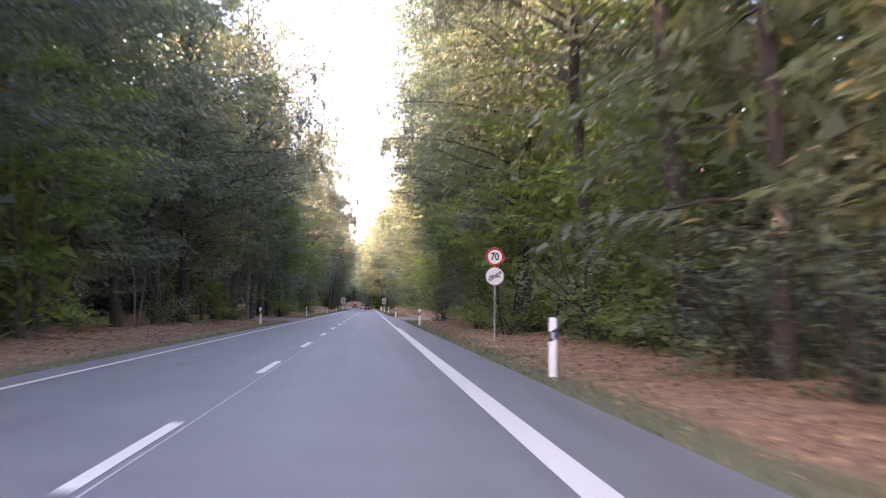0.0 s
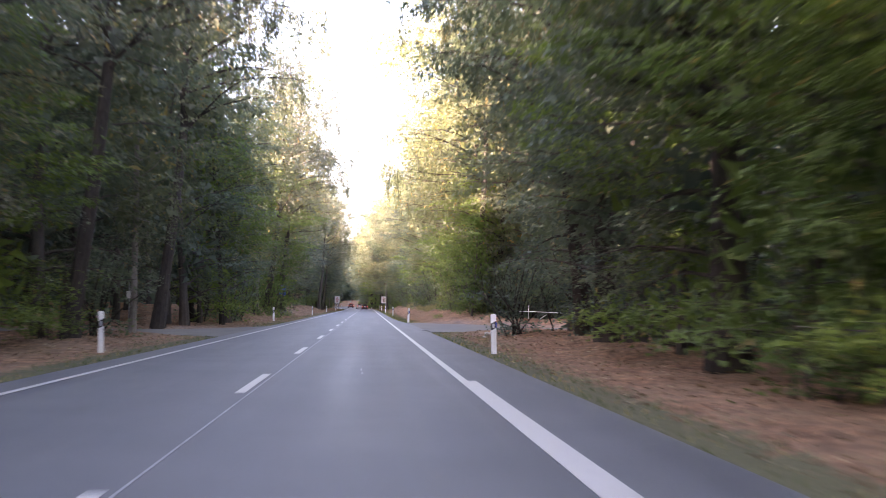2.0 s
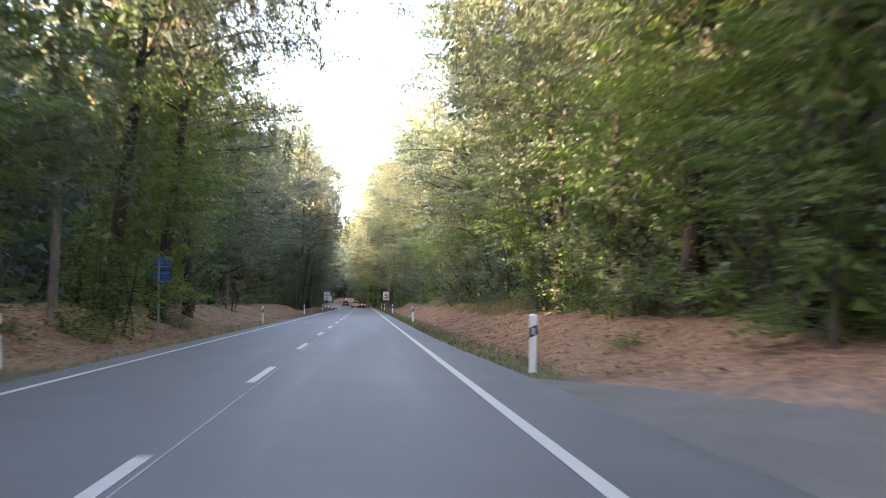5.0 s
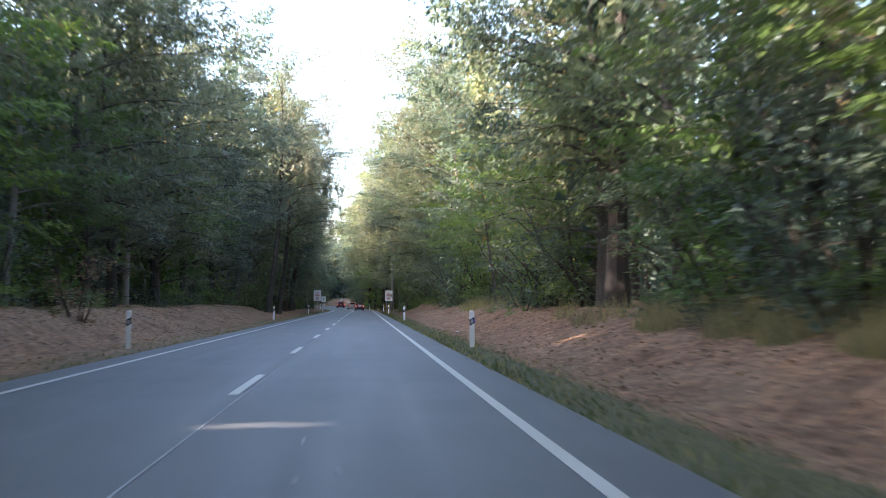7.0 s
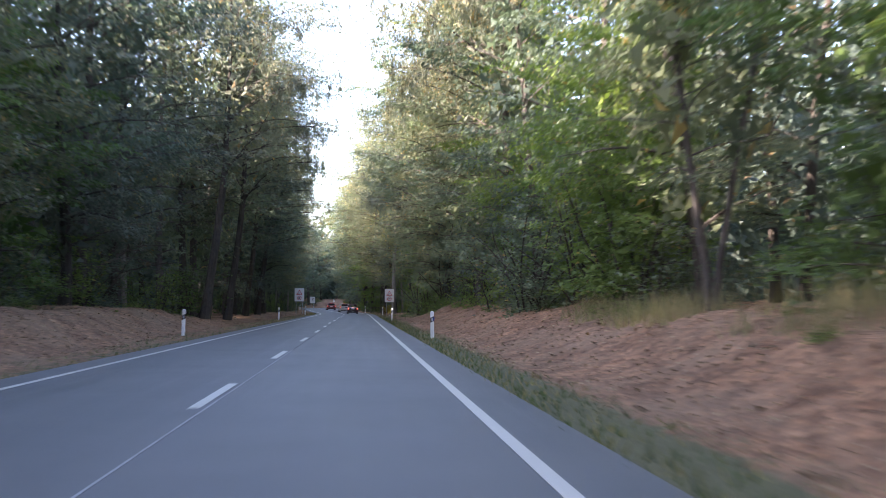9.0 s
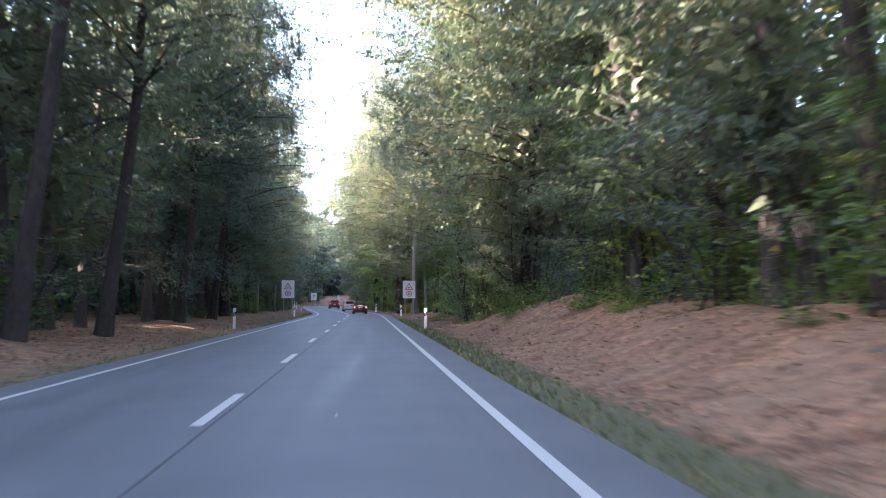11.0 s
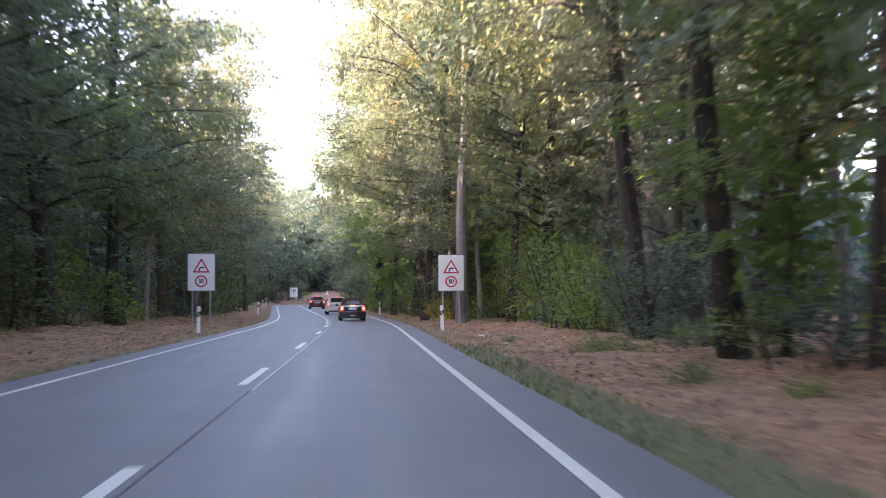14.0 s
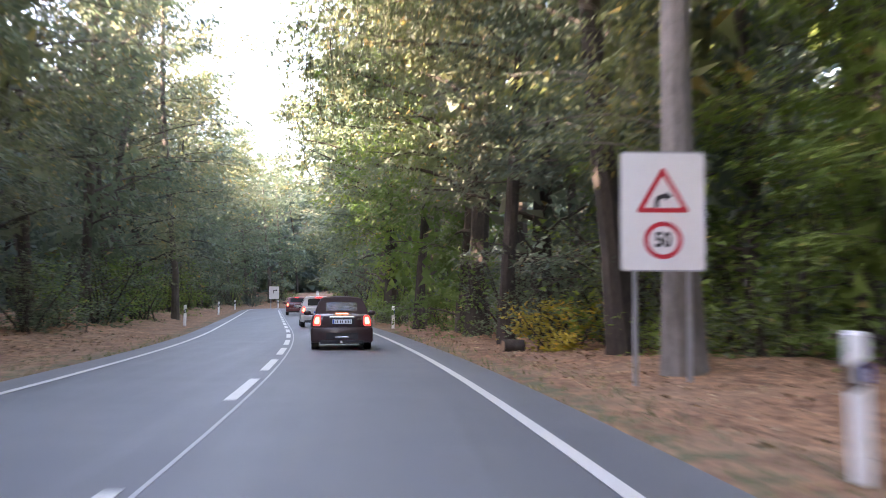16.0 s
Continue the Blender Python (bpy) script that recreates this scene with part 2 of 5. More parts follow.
GREY_REFLECTOR = plain("grey_reflector", (0.42, 0.44, 0.46), 0.2)
GALVANISED = plain("galvanised_steel", (0.34, 0.35, 0.36), 0.5, 0.6, scale=9)
SIGN_WHITE = plain("sign_white", (0.70, 0.69, 0.66), 0.4, vary=0.04, scale=3)
SIGN_RED = plain("sign_red", (0.50, 0.02, 0.03), 0.4, vary=0.06)
SIGN_BLACK = plain("sign_black", (0.018, 0.018, 0.02), 0.4)
SIGN_BLUE = plain("sign_blue", (0.02, 0.09, 0.38), 0.4)
SIGN_GREY = plain("sign_grey_back", (0.30, 0.31, 0.32), 0.5, 0.4)


# ---- mesh helpers ----
class Shape:
    """Collects vertices and faces of one part."""

    def __init__(self):
        self.v, self.f = [], []

    def add(self, verts, faces):
        k = len(self.v)
        self.v += [tuple(p) for p in verts]
        self.f += [tuple(i + k for i in q) for q in faces]
        return self

    def box(self, x0, x1, y0, y1, z0, z1, bevel=0.0):
        bm = bmesh.new()
        bmesh.ops.create_cube(bm, size=1.0, matrix=Matrix.Translation(((x0 + x1) / 2, (y0 + y1) / 2, (z0 + z1) / 2)) @ Matrix.Diagonal((x1 - x0, y1 - y0, z1 - z0, 1)))
        if bevel:
            bmesh.ops.bevel(bm, geom=bm.edges, offset=bevel, segments=2, affect="EDGES", profile=0.6)
        return self.take(bm)

    def take(self, bm, m=None):
        bm.verts.ensure_lookup_table()
        bm.verts.index_update()
        self.add([(m @ v.co) if m else v.co for v in bm.verts], [[v.index for v in f.verts] for f in bm.faces])
        bm.free()
        return self

    def tube(self, points, radii, sides=8, caps=True):
        """A round rod along points."""
        pts = [Vector(p) for p in points]
        if isinstance(radii, (int, float)):
            radii = [radii] * len(pts)
        rings, ref = [], None
        for i, p in enumerate(pts):
            way = (pts[min(i + 1, len(pts) - 1)] - pts[max(i - 1, 0)]).normalized()
            if ref is None:
                ref = Vector((1, 0, 0)) if abs(way.x) < 0.8 else Vector((0, 1, 0))
            side = (ref - way * ref.dot(way)).normalized()
            up = way.cross(side)
            ref = side
            rings.append([p + radii[i] * (math.cos(6.28319 * k / sides) * side + math.sin(6.28319 * k / sides) * up) for k in range(sides)])
        verts = [q for r in rings for q in r]
        faces = [(i * sides + k, i * sides + (k + 1) % sides, (i + 1) * sides + (k + 1) % sides, (i + 1) * sides + k) for i in range(len(pts) - 1) for k in range(sides)]
        if caps:
            faces += [tuple(range(sides))[::-1], tuple((len(pts) - 1) * sides + k for k in range(sides))]
        return self.add(verts, faces)

    def slab(self, outline, y0, y1, hole=None):
        """An upright plate: outline of (x, z), from y0 to y1; hole: an outline with as many points."""
        n = len(outline)
        if hole is None:
            verts = [(x, y0, z) for x, z in outline] + [(x, y1, z) for x, z in outline]
            faces = [tuple(range(n)), tuple(range(2 * n - 1, n - 1, -1))] + [(i, i + n, (i + 1) % n + n, (i + 1) % n) for i in range(n)]
        else:
            verts = [(x, y, z) for y in (y0, y1) for ring in (outline, hole) for x, z in ring]
            faces = []
            for i in range(n):
                j = (i + 1) % n
                faces += [(i, j, n + j, n + i), (2 * n + j, 2 * n + i, 3 * n + i, 3 * n + j), (i, 2 * n + i, 2 * n + j, j), (n + j, 3 * n + j, 3 * n + i, n + i)]
        return self.add(verts, faces)

    def mesh(self, name, mat, smooth=False):
        me = bpy.data.meshes.new(name)
        me.from_pydata(self.v, [], self.f)
        bm = bmesh.new()
        bm.from_mesh(me)
        bmesh.ops.recalc_face_normals(bm, faces=bm.faces)
        bm.to_mesh(me)
        bm.free()
        me.materials.append(mat)
        if smooth:
            me.shade_smooth()
            me.set_sharp_from_angle(angle=radians(38))
        return me


def part(name, shape, mat, parent, label="", smooth=False, at=None):
    ob = new(name, shape.mesh(name, mat, smooth))
    ob.parent = parent
    if at is not None:
        ob.matrix_basis = at
    if label:
        tagged(ob, label)
    return ob


def thing(name, label, category, group="", kind="", at=None):
    ob = tagged(new(name), label, category, group, kind)
    if at is not None:
        ob.matrix_basis = at
    return ob


def array_mesh(name, verts, faces, mat, smooth=False):
    me = bpy.data.meshes.new(name)
    me.from_pydata(np.asarray(verts).tolist(), [], np.asarray(faces).tolist())
    me.materials.append(mat)
    if smooth:
        me.shade_smooth()
    return me


def ring(r, n, cx=0.0, cz=0.0):
    return [(cx + r * math.cos(6.28319 * k / n), cz + r * math.sin(6.28319 * k / n)) for k in range(n)]


# ---- ground ----
TRACK_R = [(4.25, 89.0), (5.3, 90.1), (10.5, 90.9), (18, 91.2), (40, 88.0), (40, 92.0), (18, 95.4), (11.6, 97.5), (9.8, 105.0), (7.6, 111.5), (4.2, 117.0)]
TRACK_L = [(-3.85, 82.0), (-6.5, 84.5), (-10, 85.4), (-20, 85.5), (-40, 83.0), (-40, 87.0), (-20, 89.8), (-10, 91.6), (-6.0, 96.0), (-3.85, 103.0)]


def inside(poly, x, y):
    hit = np.zeros(len(x), bool)
    for (x0, y0), (x1, y1) in zip(poly, poly[1:] + poly[:1]):
        if y0 != y1:
            hit ^= ((y0 > y) != (y1 > y)) & (x < (x1 - x0) * (y - y0) / (y1 - y0) + x0)
    return hit


def tracks_near(x, y):
    near = np.zeros(len(x))
    for poly in (TRACK_R, TRACK_L):
        for dx in (-0.9, 0, 0.9):
            for dy in (-0.9, 0, 0.9):
                near += inside(poly, x + dx, y + dy) / 9.0
    return near


def build_ground():
    xs = np.concatenate([[-2500, -900, -350, -160, -100, -70], np.arange(-55, -22, 3.0), np.arange(-22, -14, 1.0), np.arange(-14, 13.01, 0.45), np.arange(14, 22, 1.0), np.arange(23, 60, 3.0), [75, 110, 170, 350, 900, 2500]])
    ys = np.concatenate([[-2500, -900, -350, -160, -90, -60, -40, -25], np.arange(-15, 460, 0.85), np.arange(462, 540, 4.0), [560, 600, 680, 850, 1300, 3000]])
    gx, gy = np.meshgrid(xs, ys)
    x, y = gx.ravel(), gy.ravel()
    s, u = stations(x, y)
    z = land(s, u)
    on = tracks_near(x, y)
    flat = np.clip((on - 0.4) * 2.6, 0, 1)
    z = z * (1 - flat) + (-0.065 + 0.0108 * np.maximum(0, np.abs(u) - 5)) * flat
    nx, ny = len(xs), len(ys)
    i = (np.arange(ny - 1)[:, None] * nx + np.arange(nx - 1)[None, :]).ravel()
    me = array_mesh("ground", np.stack([x, y, z], 1), np.stack([i, i + 1, i + nx + 1, i + nx], 1), GROUND, True)
    off = np.where(u > 0, u - edge_r(s), EDGE_L - u)
    grass = np.clip(1 - np.abs(off - 0.3) / 0.75, 0, 1) * (1 - flat)
    far = np.where(s > 297, 0.3, np.where(s > 120, np.where(u < 0, 0.35, 1.0), 0.62))
    cover = np.zeros((len(x), 4), np.float32)
    cover[:, 0], cover[:, 1], cover[:, 3] = grass * far, on * 0.6, 1
    att = me.attributes.new("cover", "FLOAT_COLOR", "POINT")
    att.data.foreach_set("color", cover.ravel())
    return tagged(new("ground", me), "brown leaf-littered forest ground with low banks beside the road", "ground", kind="structure")


build_ground()


# ---- road and its markings ----
def strip(name, s0, s1, u0, u1, z, mat, parent=None, thick=0.0, step=2.0):
    """A band along the road between two stations and two offsets, with a thickness below it."""
    ss = np.linspace(s0, s1, max(2, int(abs(s1 - s0) / step) + 1))
    verts, faces = [], []
    for s in ss:
        a, b = on_road(s, u0, z), on_road(s, float(u1(s)) if callable(u1) else u1, z)
        verts += [a, b] + ([a - Vector((0, 0, thick)), b - Vector((0, 0, thick))] if thick else [])
    k = 4 if thick else 2
    for i in range(len(ss) - 1):
        p, q = i * k, (i + 1) * k
        faces.append((p, p + 1, q + 1, q))
        if thick:
            faces += [(p, q, q + 2, p + 2), (p + 1, p + 3, q + 3, q + 1)]
    if thick:
        e = (len(ss) - 1) * 4
        faces += [(0, 2, 3, 1), (e, e + 1, e + 3, e + 2)]
    ob = new(name, array_mesh(name, verts, faces, mat))
    if parent:
        ob.parent = parent
    return ob


road = tagged(strip("road", -78, 505, EDGE_L, edge_r, 0.0, ASPHALT, thick=0.12), "grey asphalt two-lane country road with worn white lines", "road", kind="structure")
WORN_LINE = plain("worn_line", (0.36, 0.355, 0.34), 0.8, vary=0.3, scale=5)
SEAM_DARK = plain("open_seam", (0.085, 0.085, 0.085), 0.85, vary=0.5, scale=2)
SEAM = plain("seam_filler", (0.30, 0.30, 0.30), 0.8, vary=0.4, scale=3)
tagged(strip("edge_line", -78, 58.3, 3.35, 3.63, 0.006, PAINT, road, 0.005), "broad worn white edge line")
tagged(strip("edge_line", 58.3, 500, 3.35, 3.49, 0.006, PAINT, road, 0.005), "narrow white edge line")
tagged(strip("edge_line", -78, 500, -3.31, -3.19, 0.006, PAINT, road, 0.005), "narrow white edge line")
tagged(strip("centre_seam", -78, 205, 0.135, 0.16, 0.004, SEAM, road, 0.003), "pale filled seam between the lanes")
tagged(strip("centre_seam", 205, 283, 0.135, 0.165, 0.004, SEAM_DARK, road, 0.003), "dark open seam between the lanes")
tagged(strip("centre_seam", 283, 500, 0.16, 0.20, 0.004, WORN_LINE, road, 0.003), "narrow continuous white line beside the dashes")
for k in range(-3, 27):
    off = {21: -0.07, 24: -0.08}.get(k, 0.0)
    strip("lane_dash", 12 * k - 4.0, 12 * k, off - 0.07, off + 0.07, 0.006, PAINT, road, 0.005, 1.0)
for k in range(19):
    strip("lane_dash", 318.6 + 6 * k, 322.4 + 6 * k, -0.08, 0.08, 0.006, PAINT, road, 0.005, 1.0)


def track(name, outline, label):
    """The paved mouth of a forest track, with a thickness."""
    n = len(outline)
    top = [(x, y, -0.004 + 0.012 * max(0, abs(x) - 5) * 0.9) for x, y in outline]
    shape = Shape().add(top + [(x, y, z - 0.2) for x, y, z in top], [tuple(range(n)), tuple(range(2 * n - 1, n - 1, -1))] + [(i, i + n, (i + 1) % n + n, (i + 1) % n) for i in range(n)])
    ob = new(name, shape.mesh(name, TRACK_MAT))
    return tagged(ob, label, "road", kind="structure")


TRACK_MAT = plain("old_asphalt", (0.138, 0.131, 0.113), 0.9, vary=0.3, scale=0.7, relief=0.01)
track("forest_track", TRACK_R, "dusty grey paved forest track joining the road")
track("forest_track", TRACK_L, "short grey paved forest track joining the road")



def stain(s, u, length, width, seed):
    """A small pale drip on the asphalt with a ragged edge."""
    r = random.Random(seed)
    pts = [(u + width * math.cos(a) * r.uniform(0.6, 1.2), s + length * math.sin(a) * r.uniform(0.6, 1.2)) for a in (6.28319 * k / 11 for k in range(11))]
    n = len(pts)
    sh = Shape().add([(x, y, 0.0045) for x, y in pts] + [(x, y, 0.001) for x, y in pts], [tuple(range(n))] + [(i, i + n, (i + 1) % n + n, (i + 1) % n) for i in range(n)])
    ob = new("stain", sh.mesh("stain", SEAM))
    ob.parent = road
    return ob


for k, (s, u, a, b) in enumerate(((144.9, 1.3, 0.10, 0.035), (147.1, 1.24, 0.22, 0.02), (87.4, 1.42, 0.30, 0.02), (90.9, 1.38, 0.25, 0.018), (61.4, 1.7, 0.35, 0.02), (60.3, 1.72, 0.18, 0.025), (145.3, 1.6, 0.08, 0.03), (225.0, 1.5, 0.2, 0.02), (262.5, 1.3, 0.3, 0.02))):
    stain(s, u, a, b, k)


# ---- marker posts ----
def marker_post(blue=False):
    """A white plastic marker post with a slanted black band and a reflector."""
    p = thing("marker_post", ("white marker post with black band and blue reflector" if blue else "white marker post with a slanted black band"), "marker post", "marker posts along the road")
    # a rounded wedge: broad face to the traffic, narrow back
    sec = [(-0.068, -0.03), (-0.052, -0.046), (0.052, -0.046), (0.068, -0.03), (0.04, 0.06), (0.02, 0.07), (-0.02, 0.07), (-0.04, 0.06)]
    n = len(sec)

    def body(z0, z1, swell, slant0=0.0, slant1=0.0):
        verts = [(x * swell, y * swell, z0 + slant0 * x / 0.06) for x, y in sec] + [(x * swell, y * swell, z1 + slant1 * x / 0.06) for x, y in sec]
        return Shape().add(verts, [tuple(range(n)), tuple(range(2 * n - 1, n - 1, -1))] + [(i, i + n, (i + 1) % n + n, (i + 1) % n) for i in range(n)])

    part("shaft", body(-0.25, 0.62, 1.0, 0, 0.03), WHITE_PLASTIC, p)
    part("black_band", body(0.62, 0.80, 0.9, 0.03, 0.03), BLACK_PLASTIC, p, "black plastic band")
    cap = body(0.80, 0.98, 1.0, 0.03, 0.0)
    top = [(x * 0.8, y * 0.8, 1.0 + (0.012 if y > 0 else 0)) for x, y in sec]
    k = len(cap.v)
    cap.f = [f for f in cap.f if set(f) != set(range(n, 2 * n))]
    cap.add(top, [tuple(range(n))])
    cap.f += [(n + i, k + i, k + (i + 1) % n, n + (i + 1) % n) for i in range(n)]
    part("head", cap, WHITE_PLASTIC, p)
    part("reflector", Shape().box(-0.030, 0.030, -0.050, -0.0405, 0.655, 0.765, 0.004), GREY_REFLECTOR, p, "pale reflector")
    if blue:
        part("side_reflector", Shape().box(0.04, 0.082, -0.035, 0.045, 0.665, 0.80, 0.01), BLUE_REFLECTOR, p, "blue wildlife reflector")
    return p


post_plain, post_blue = marker_post(), marker_post(True)
POSTS = [(19.56, 5.245, 1), (68.62, 5.19, 1), (118.2, 4.85, 1), (167.5, 4.92, 1), (215.6, 4.85, 1), (266.5, 4.888, 1), (311.95, 5.13, 1), (353.9, 4.95, 1),
         (18.5, -5.0, 0), (68.1, -4.95, 0), (119.7, -5.15, 0), (167.2, -4.75, 0), (217.6, -5.0, 0), (266.6, -4.92, 0), (310.6, -4.88, 0), (358.5, -5.0, 0), (392.0, -5.0, 0), (424.0, -5.0, 0), (446.0, -5.2, 0)]
used = set()
for s, u, blue in POSTS:
    kind = post_blue if blue else post_plain
    x, y, _ = on_road(s, u)
    place = pose(x, y, ground_z(x, y), 1.5 * math.sin(s), 1.5 * math.cos(s * 1.7), turn_at(s) + 4 * math.sin(s * 3))
    if kind in used:
        copy_thing(kind, place)
    else:
        kind.matrix_basis = place
        kind.scale = (1.06, 1.06, 1.05)
        used.add(kind)


# ---- signs ----
def lettering(name, text, size, x, z, y, mat, parent, squeeze=0.8):
    """Upright characters, facing -y, centred at x, z."""
    c = bpy.data.curves.new(name, "FONT")
    c.body, c.size, c.extrude, c.align_x, c.align_y = text, size, 0.002, "CENTER", "CENTER"
    c.offset = 0.010 * size / 0.3
    c.materials.append(mat)
    ob = new(name, c)
    ob.parent = parent
    ob.matrix_basis = pose(x, y, z, 90) @ Matrix.Diagonal((squeeze, 1, 1, 1))
    return ob


def disc(parent, name, r, x, z, y, mat, thick=0.004, label="", hole=None):
    return part(name, Shape().slab(ring(r, 40, x, z), y - thick, y, ring(hole, 40, x, z) if hole else None), mat, parent, label)


def limit_signs():
    t = thing("road_sign", "red-rimmed 70 disc above white striped disc on steel post", "road sign", "road signs")
    part("post", Shape().tube([(0, 0.06, -0.4), (0, 0.06, 3.3)], 0.035, 10), GALVANISED, t, "galvanised steel post", True)
    upper = disc(t, "sign_disc", 0.32, 0, 2.95, 0.0, SIGN_WHITE, 0.012)
    disc(upper, "red_rim", 0.318, 0, 2.95, -0.0125, SIGN_RED, 0.003, "red rim", 0.245)
    lettering("number", "70", 0.36, 0, 2.95, -0.018, SIGN_BLACK, upper)
    lower = disc(t, "sign_disc", 0.32, 0, 2.27, 0.0, SIGN_WHITE, 0.012)
    disc(lower, "dark_rim", 0.318, 0, 2.27, -0.0125, SIGN_GREY, 0.003, "thin grey rim", 0.30)
    a = radians(35)
    d, e = Vector((math.cos(a), math.sin(a))), Vector((-math.sin(a), math.cos(a)))
    for k in (-0.045, -0.015, 0.015, 0.045):
        o = [e * (k - 0.009) - d * 0.27, e * (k - 0.009) + d * 0.27, e * (k + 0.009) + d * 0.27, e * (k + 0.009) - d * 0.27]
        part("diagonal_bar", Shape().slab([(p.x, p.y + 2.27) for p in o], -0.0165, -0.0125), SIGN_BLACK, lower)
    for x, z in ((-0.115, 2.30), (0.115, 2.30)):
        car_mark = [(-0.095, -0.05), (0.095, -0.05), (0.095, 0.0), (0.06, 0.01), (0.04, 0.055), (-0.04, 0.055), (-0.06, 0.01), (-0.095, 0.0)]
        part("car_symbol", Shape().slab([(x + a, z - 0.03 + b) for a, b in car_mark], -0.0152, -0.0125), SIGN_GREY, lower, "faded grey car symbol")
    for z in (2.95, 2.27):
        part("clamp", Shape().box(-0.06, 0.06, 0.002, 0.1, z - 0.02, z + 0.02, 0.004), GALVANISED, t)
    return t


def rounded(w, h, r, cx, cz, n=5):
    pts = []
    for sx, sz, a0 in ((1, 1, 0), (-1, 1, 90), (-1, -1, 180), (1, -1, 270)):
        for k in range(n):
            a = radians(a0 + 90 * k / (n - 1))
            pts.append((cx + sx * (w / 2 - r) + r * math.cos(a), cz + sz * (h / 2 - r) + r * math.sin(a)))
    return pts


def curve_board(arrow=True):
    """A white board with a bend-warning triangle over a 50 limit, on two posts."""
    t = thing("road_sign", "white board with bend-warning triangle over 50 limit on two posts", "road sign", "road signs")
    zc = 2.60
    for x in (-0.40, 0.40):
        part("post", Shape().tube([(x, 0.07, -0.4), (x, 0.07, 3.45)], 0.04, 10), GALVANISED, t, "galvanised steel post", True)
    board = part("board", Shape().slab(rounded(1.26, 1.82, 0.07, 0, zc), -0.015, 0.015), SIGN_WHITE, t, "white board")
    part("rim", Shape().slab(rounded(1.26, 1.82, 0.07, 0, zc), -0.019, -0.0152, rounded(1.21, 1.77, 0.06, 0, zc)), SIGN_GREY, board, "thin grey rim")
    tri = [(-0.40, zc - 0.02), (0.40, zc - 0.02), (0.0, zc + 0.69)]

    def corner(points, r):
        out = []
        for i, p in enumerate(points):
            a, b, c = Vector(points[i - 1]), Vector(p), Vector(points[(i + 1) % 3])
            u, v = (a - b).normalized(), (c - b).normalized()
            for k in range(5):
                f = k / 4
                out.append(tuple(b + u * r * (1 - f) ** 2 + v * r * f ** 2))
        return out
    mid = Vector((0, zc + 0.217))
    inner = [tuple(mid + (Vector(p) - mid) * 0.70) for p in tri]
    part("red_triangle", Shape().slab(corner(tri, 0.07), -0.020, -0.0155, corner(inner, 0.04)), SIGN_RED, board, "red triangle border")
    # the bent arrow
    arc, w = [], 0.035
    path = [(-0.09, zc + 0.06), (-0.09, zc + 0.14), (-0.075, zc + 0.19), (-0.03, zc + 0.225), (0.04, zc + 0.23)]
    for i, p in enumerate(path):
        q = Vector(path[min(i + 1, len(path) - 1)]) - Vector(path[max(i - 1, 0)])
        q = Vector((-q.y, q.x)).normalized() * w
        arc.append((Vector(p) + q, Vector(p) - q))
    arrow_shape = Shape()
    for (a, b), (c, d) in zip(arc, arc[1:]):
        arrow_shape.slab([tuple(a), tuple(b), tuple(d), tuple(c)], -0.020, -0.0155)
    arrow_shape.slab([(0.04, zc + 0.155), (0.14, zc + 0.23), (0.04, zc + 0.305)], -0.020, -0.0155)
    part("bend_arrow", arrow_shape, SIGN_BLACK, board, "black bent arrow")
    disc(board, "red_ring", 0.285, 0, zc - 0.44, -0.0155, SIGN_RED, 0.0045, "red ring", 0.215)
    lettering("number", "50", 0.31, 0, zc - 0.44, -0.018, SIGN_BLACK, board)
    for z in (zc - 0.6, zc + 0.6):
        part("rail", Shape().box(-0.58, 0.58, 0.0155, 0.034, z - 0.025, z + 0.025, 0.003), GALVANISED, t)
    return t


def set_sign(t, x, y, turn=0.0):
    t.matrix_basis = pose(x, y, ground_z(x, y), 0, 0, turn)
    return t


set_sign(limit_signs(), 6.33, 37.4, -3)
board = curve_board()
board.matrix_basis = pose(6.23, 320.45, ground_z(6.23, 320.45), 0, 0, -2)
board.scale = (1.05, 1, 1.01)
copy_thing(board, pose(-6.15, 319.6, ground_z(-6.15, 319.6), 0, 0, 3))


def far_board():
    t = thing("road_sign", "white board with dark bent arrow at the far bend", "road sign", "road signs")
    for x in (-0.4, 0.4):
        part("post", Shape().tube([(x, 0.07, -0.6), (x, 0.07, 3.2)], 0.04, 8), GALVANISED, t, "", True)
    b = part("board", Shape().slab(rounded(1.25, 1.6, 0.06, 0, 2.45), -0.015, 0.015), SIGN_WHITE, t, "white board")
    s = Shape().slab([(-0.1, 2.35), (0.0, 2.35), (0.0, 2.7), (-0.1, 2.8)], -0.02, -0.0155).slab([(-0.1, 2.8), (0.0, 2.7), (0.22, 2.7), (0.22, 2.8)], -0.02, -0.0155).slab([(0.2, 2.64), (0.42, 2.75), (0.2, 2.9)], -0.02, -0.0155)
    part("bend_arrow", s, SIGN_BLACK, b, "black bent arrow")
    return t


set_sign(far_board(), -9.6, 440.0, 5).location.z -= 0.35


def guide_sign_back():
    """Two blue boards seen from behind, with grey rails, on one post."""
    t = thing("road_sign", "two dark blue boards with grey rails on thin post", "road sign", "road signs")
    part("post", Shape().tube([(0, 0, -0.5), (0, 0, 3.0)], 0.035, 8), GALVANISED, t, "", True)
    for z in (2.62, 2.02):
        b = part("board", Shape().slab(rounded(0.66, 0.52, 0.04, 0.12, z), 0.05, 0.07), SIGN_BLUE, t, "dark blue board")
        for dz in (-0.17, 0.17):
            part("rail", Shape().box(-0.16, 0.42, 0.034, 0.0495, z + dz - 0.015, z + dz + 0.015, 0.003), GALVANISED, b)
    return t


set_sign(guide_sign_back(), -6.4, 141.6, 4)


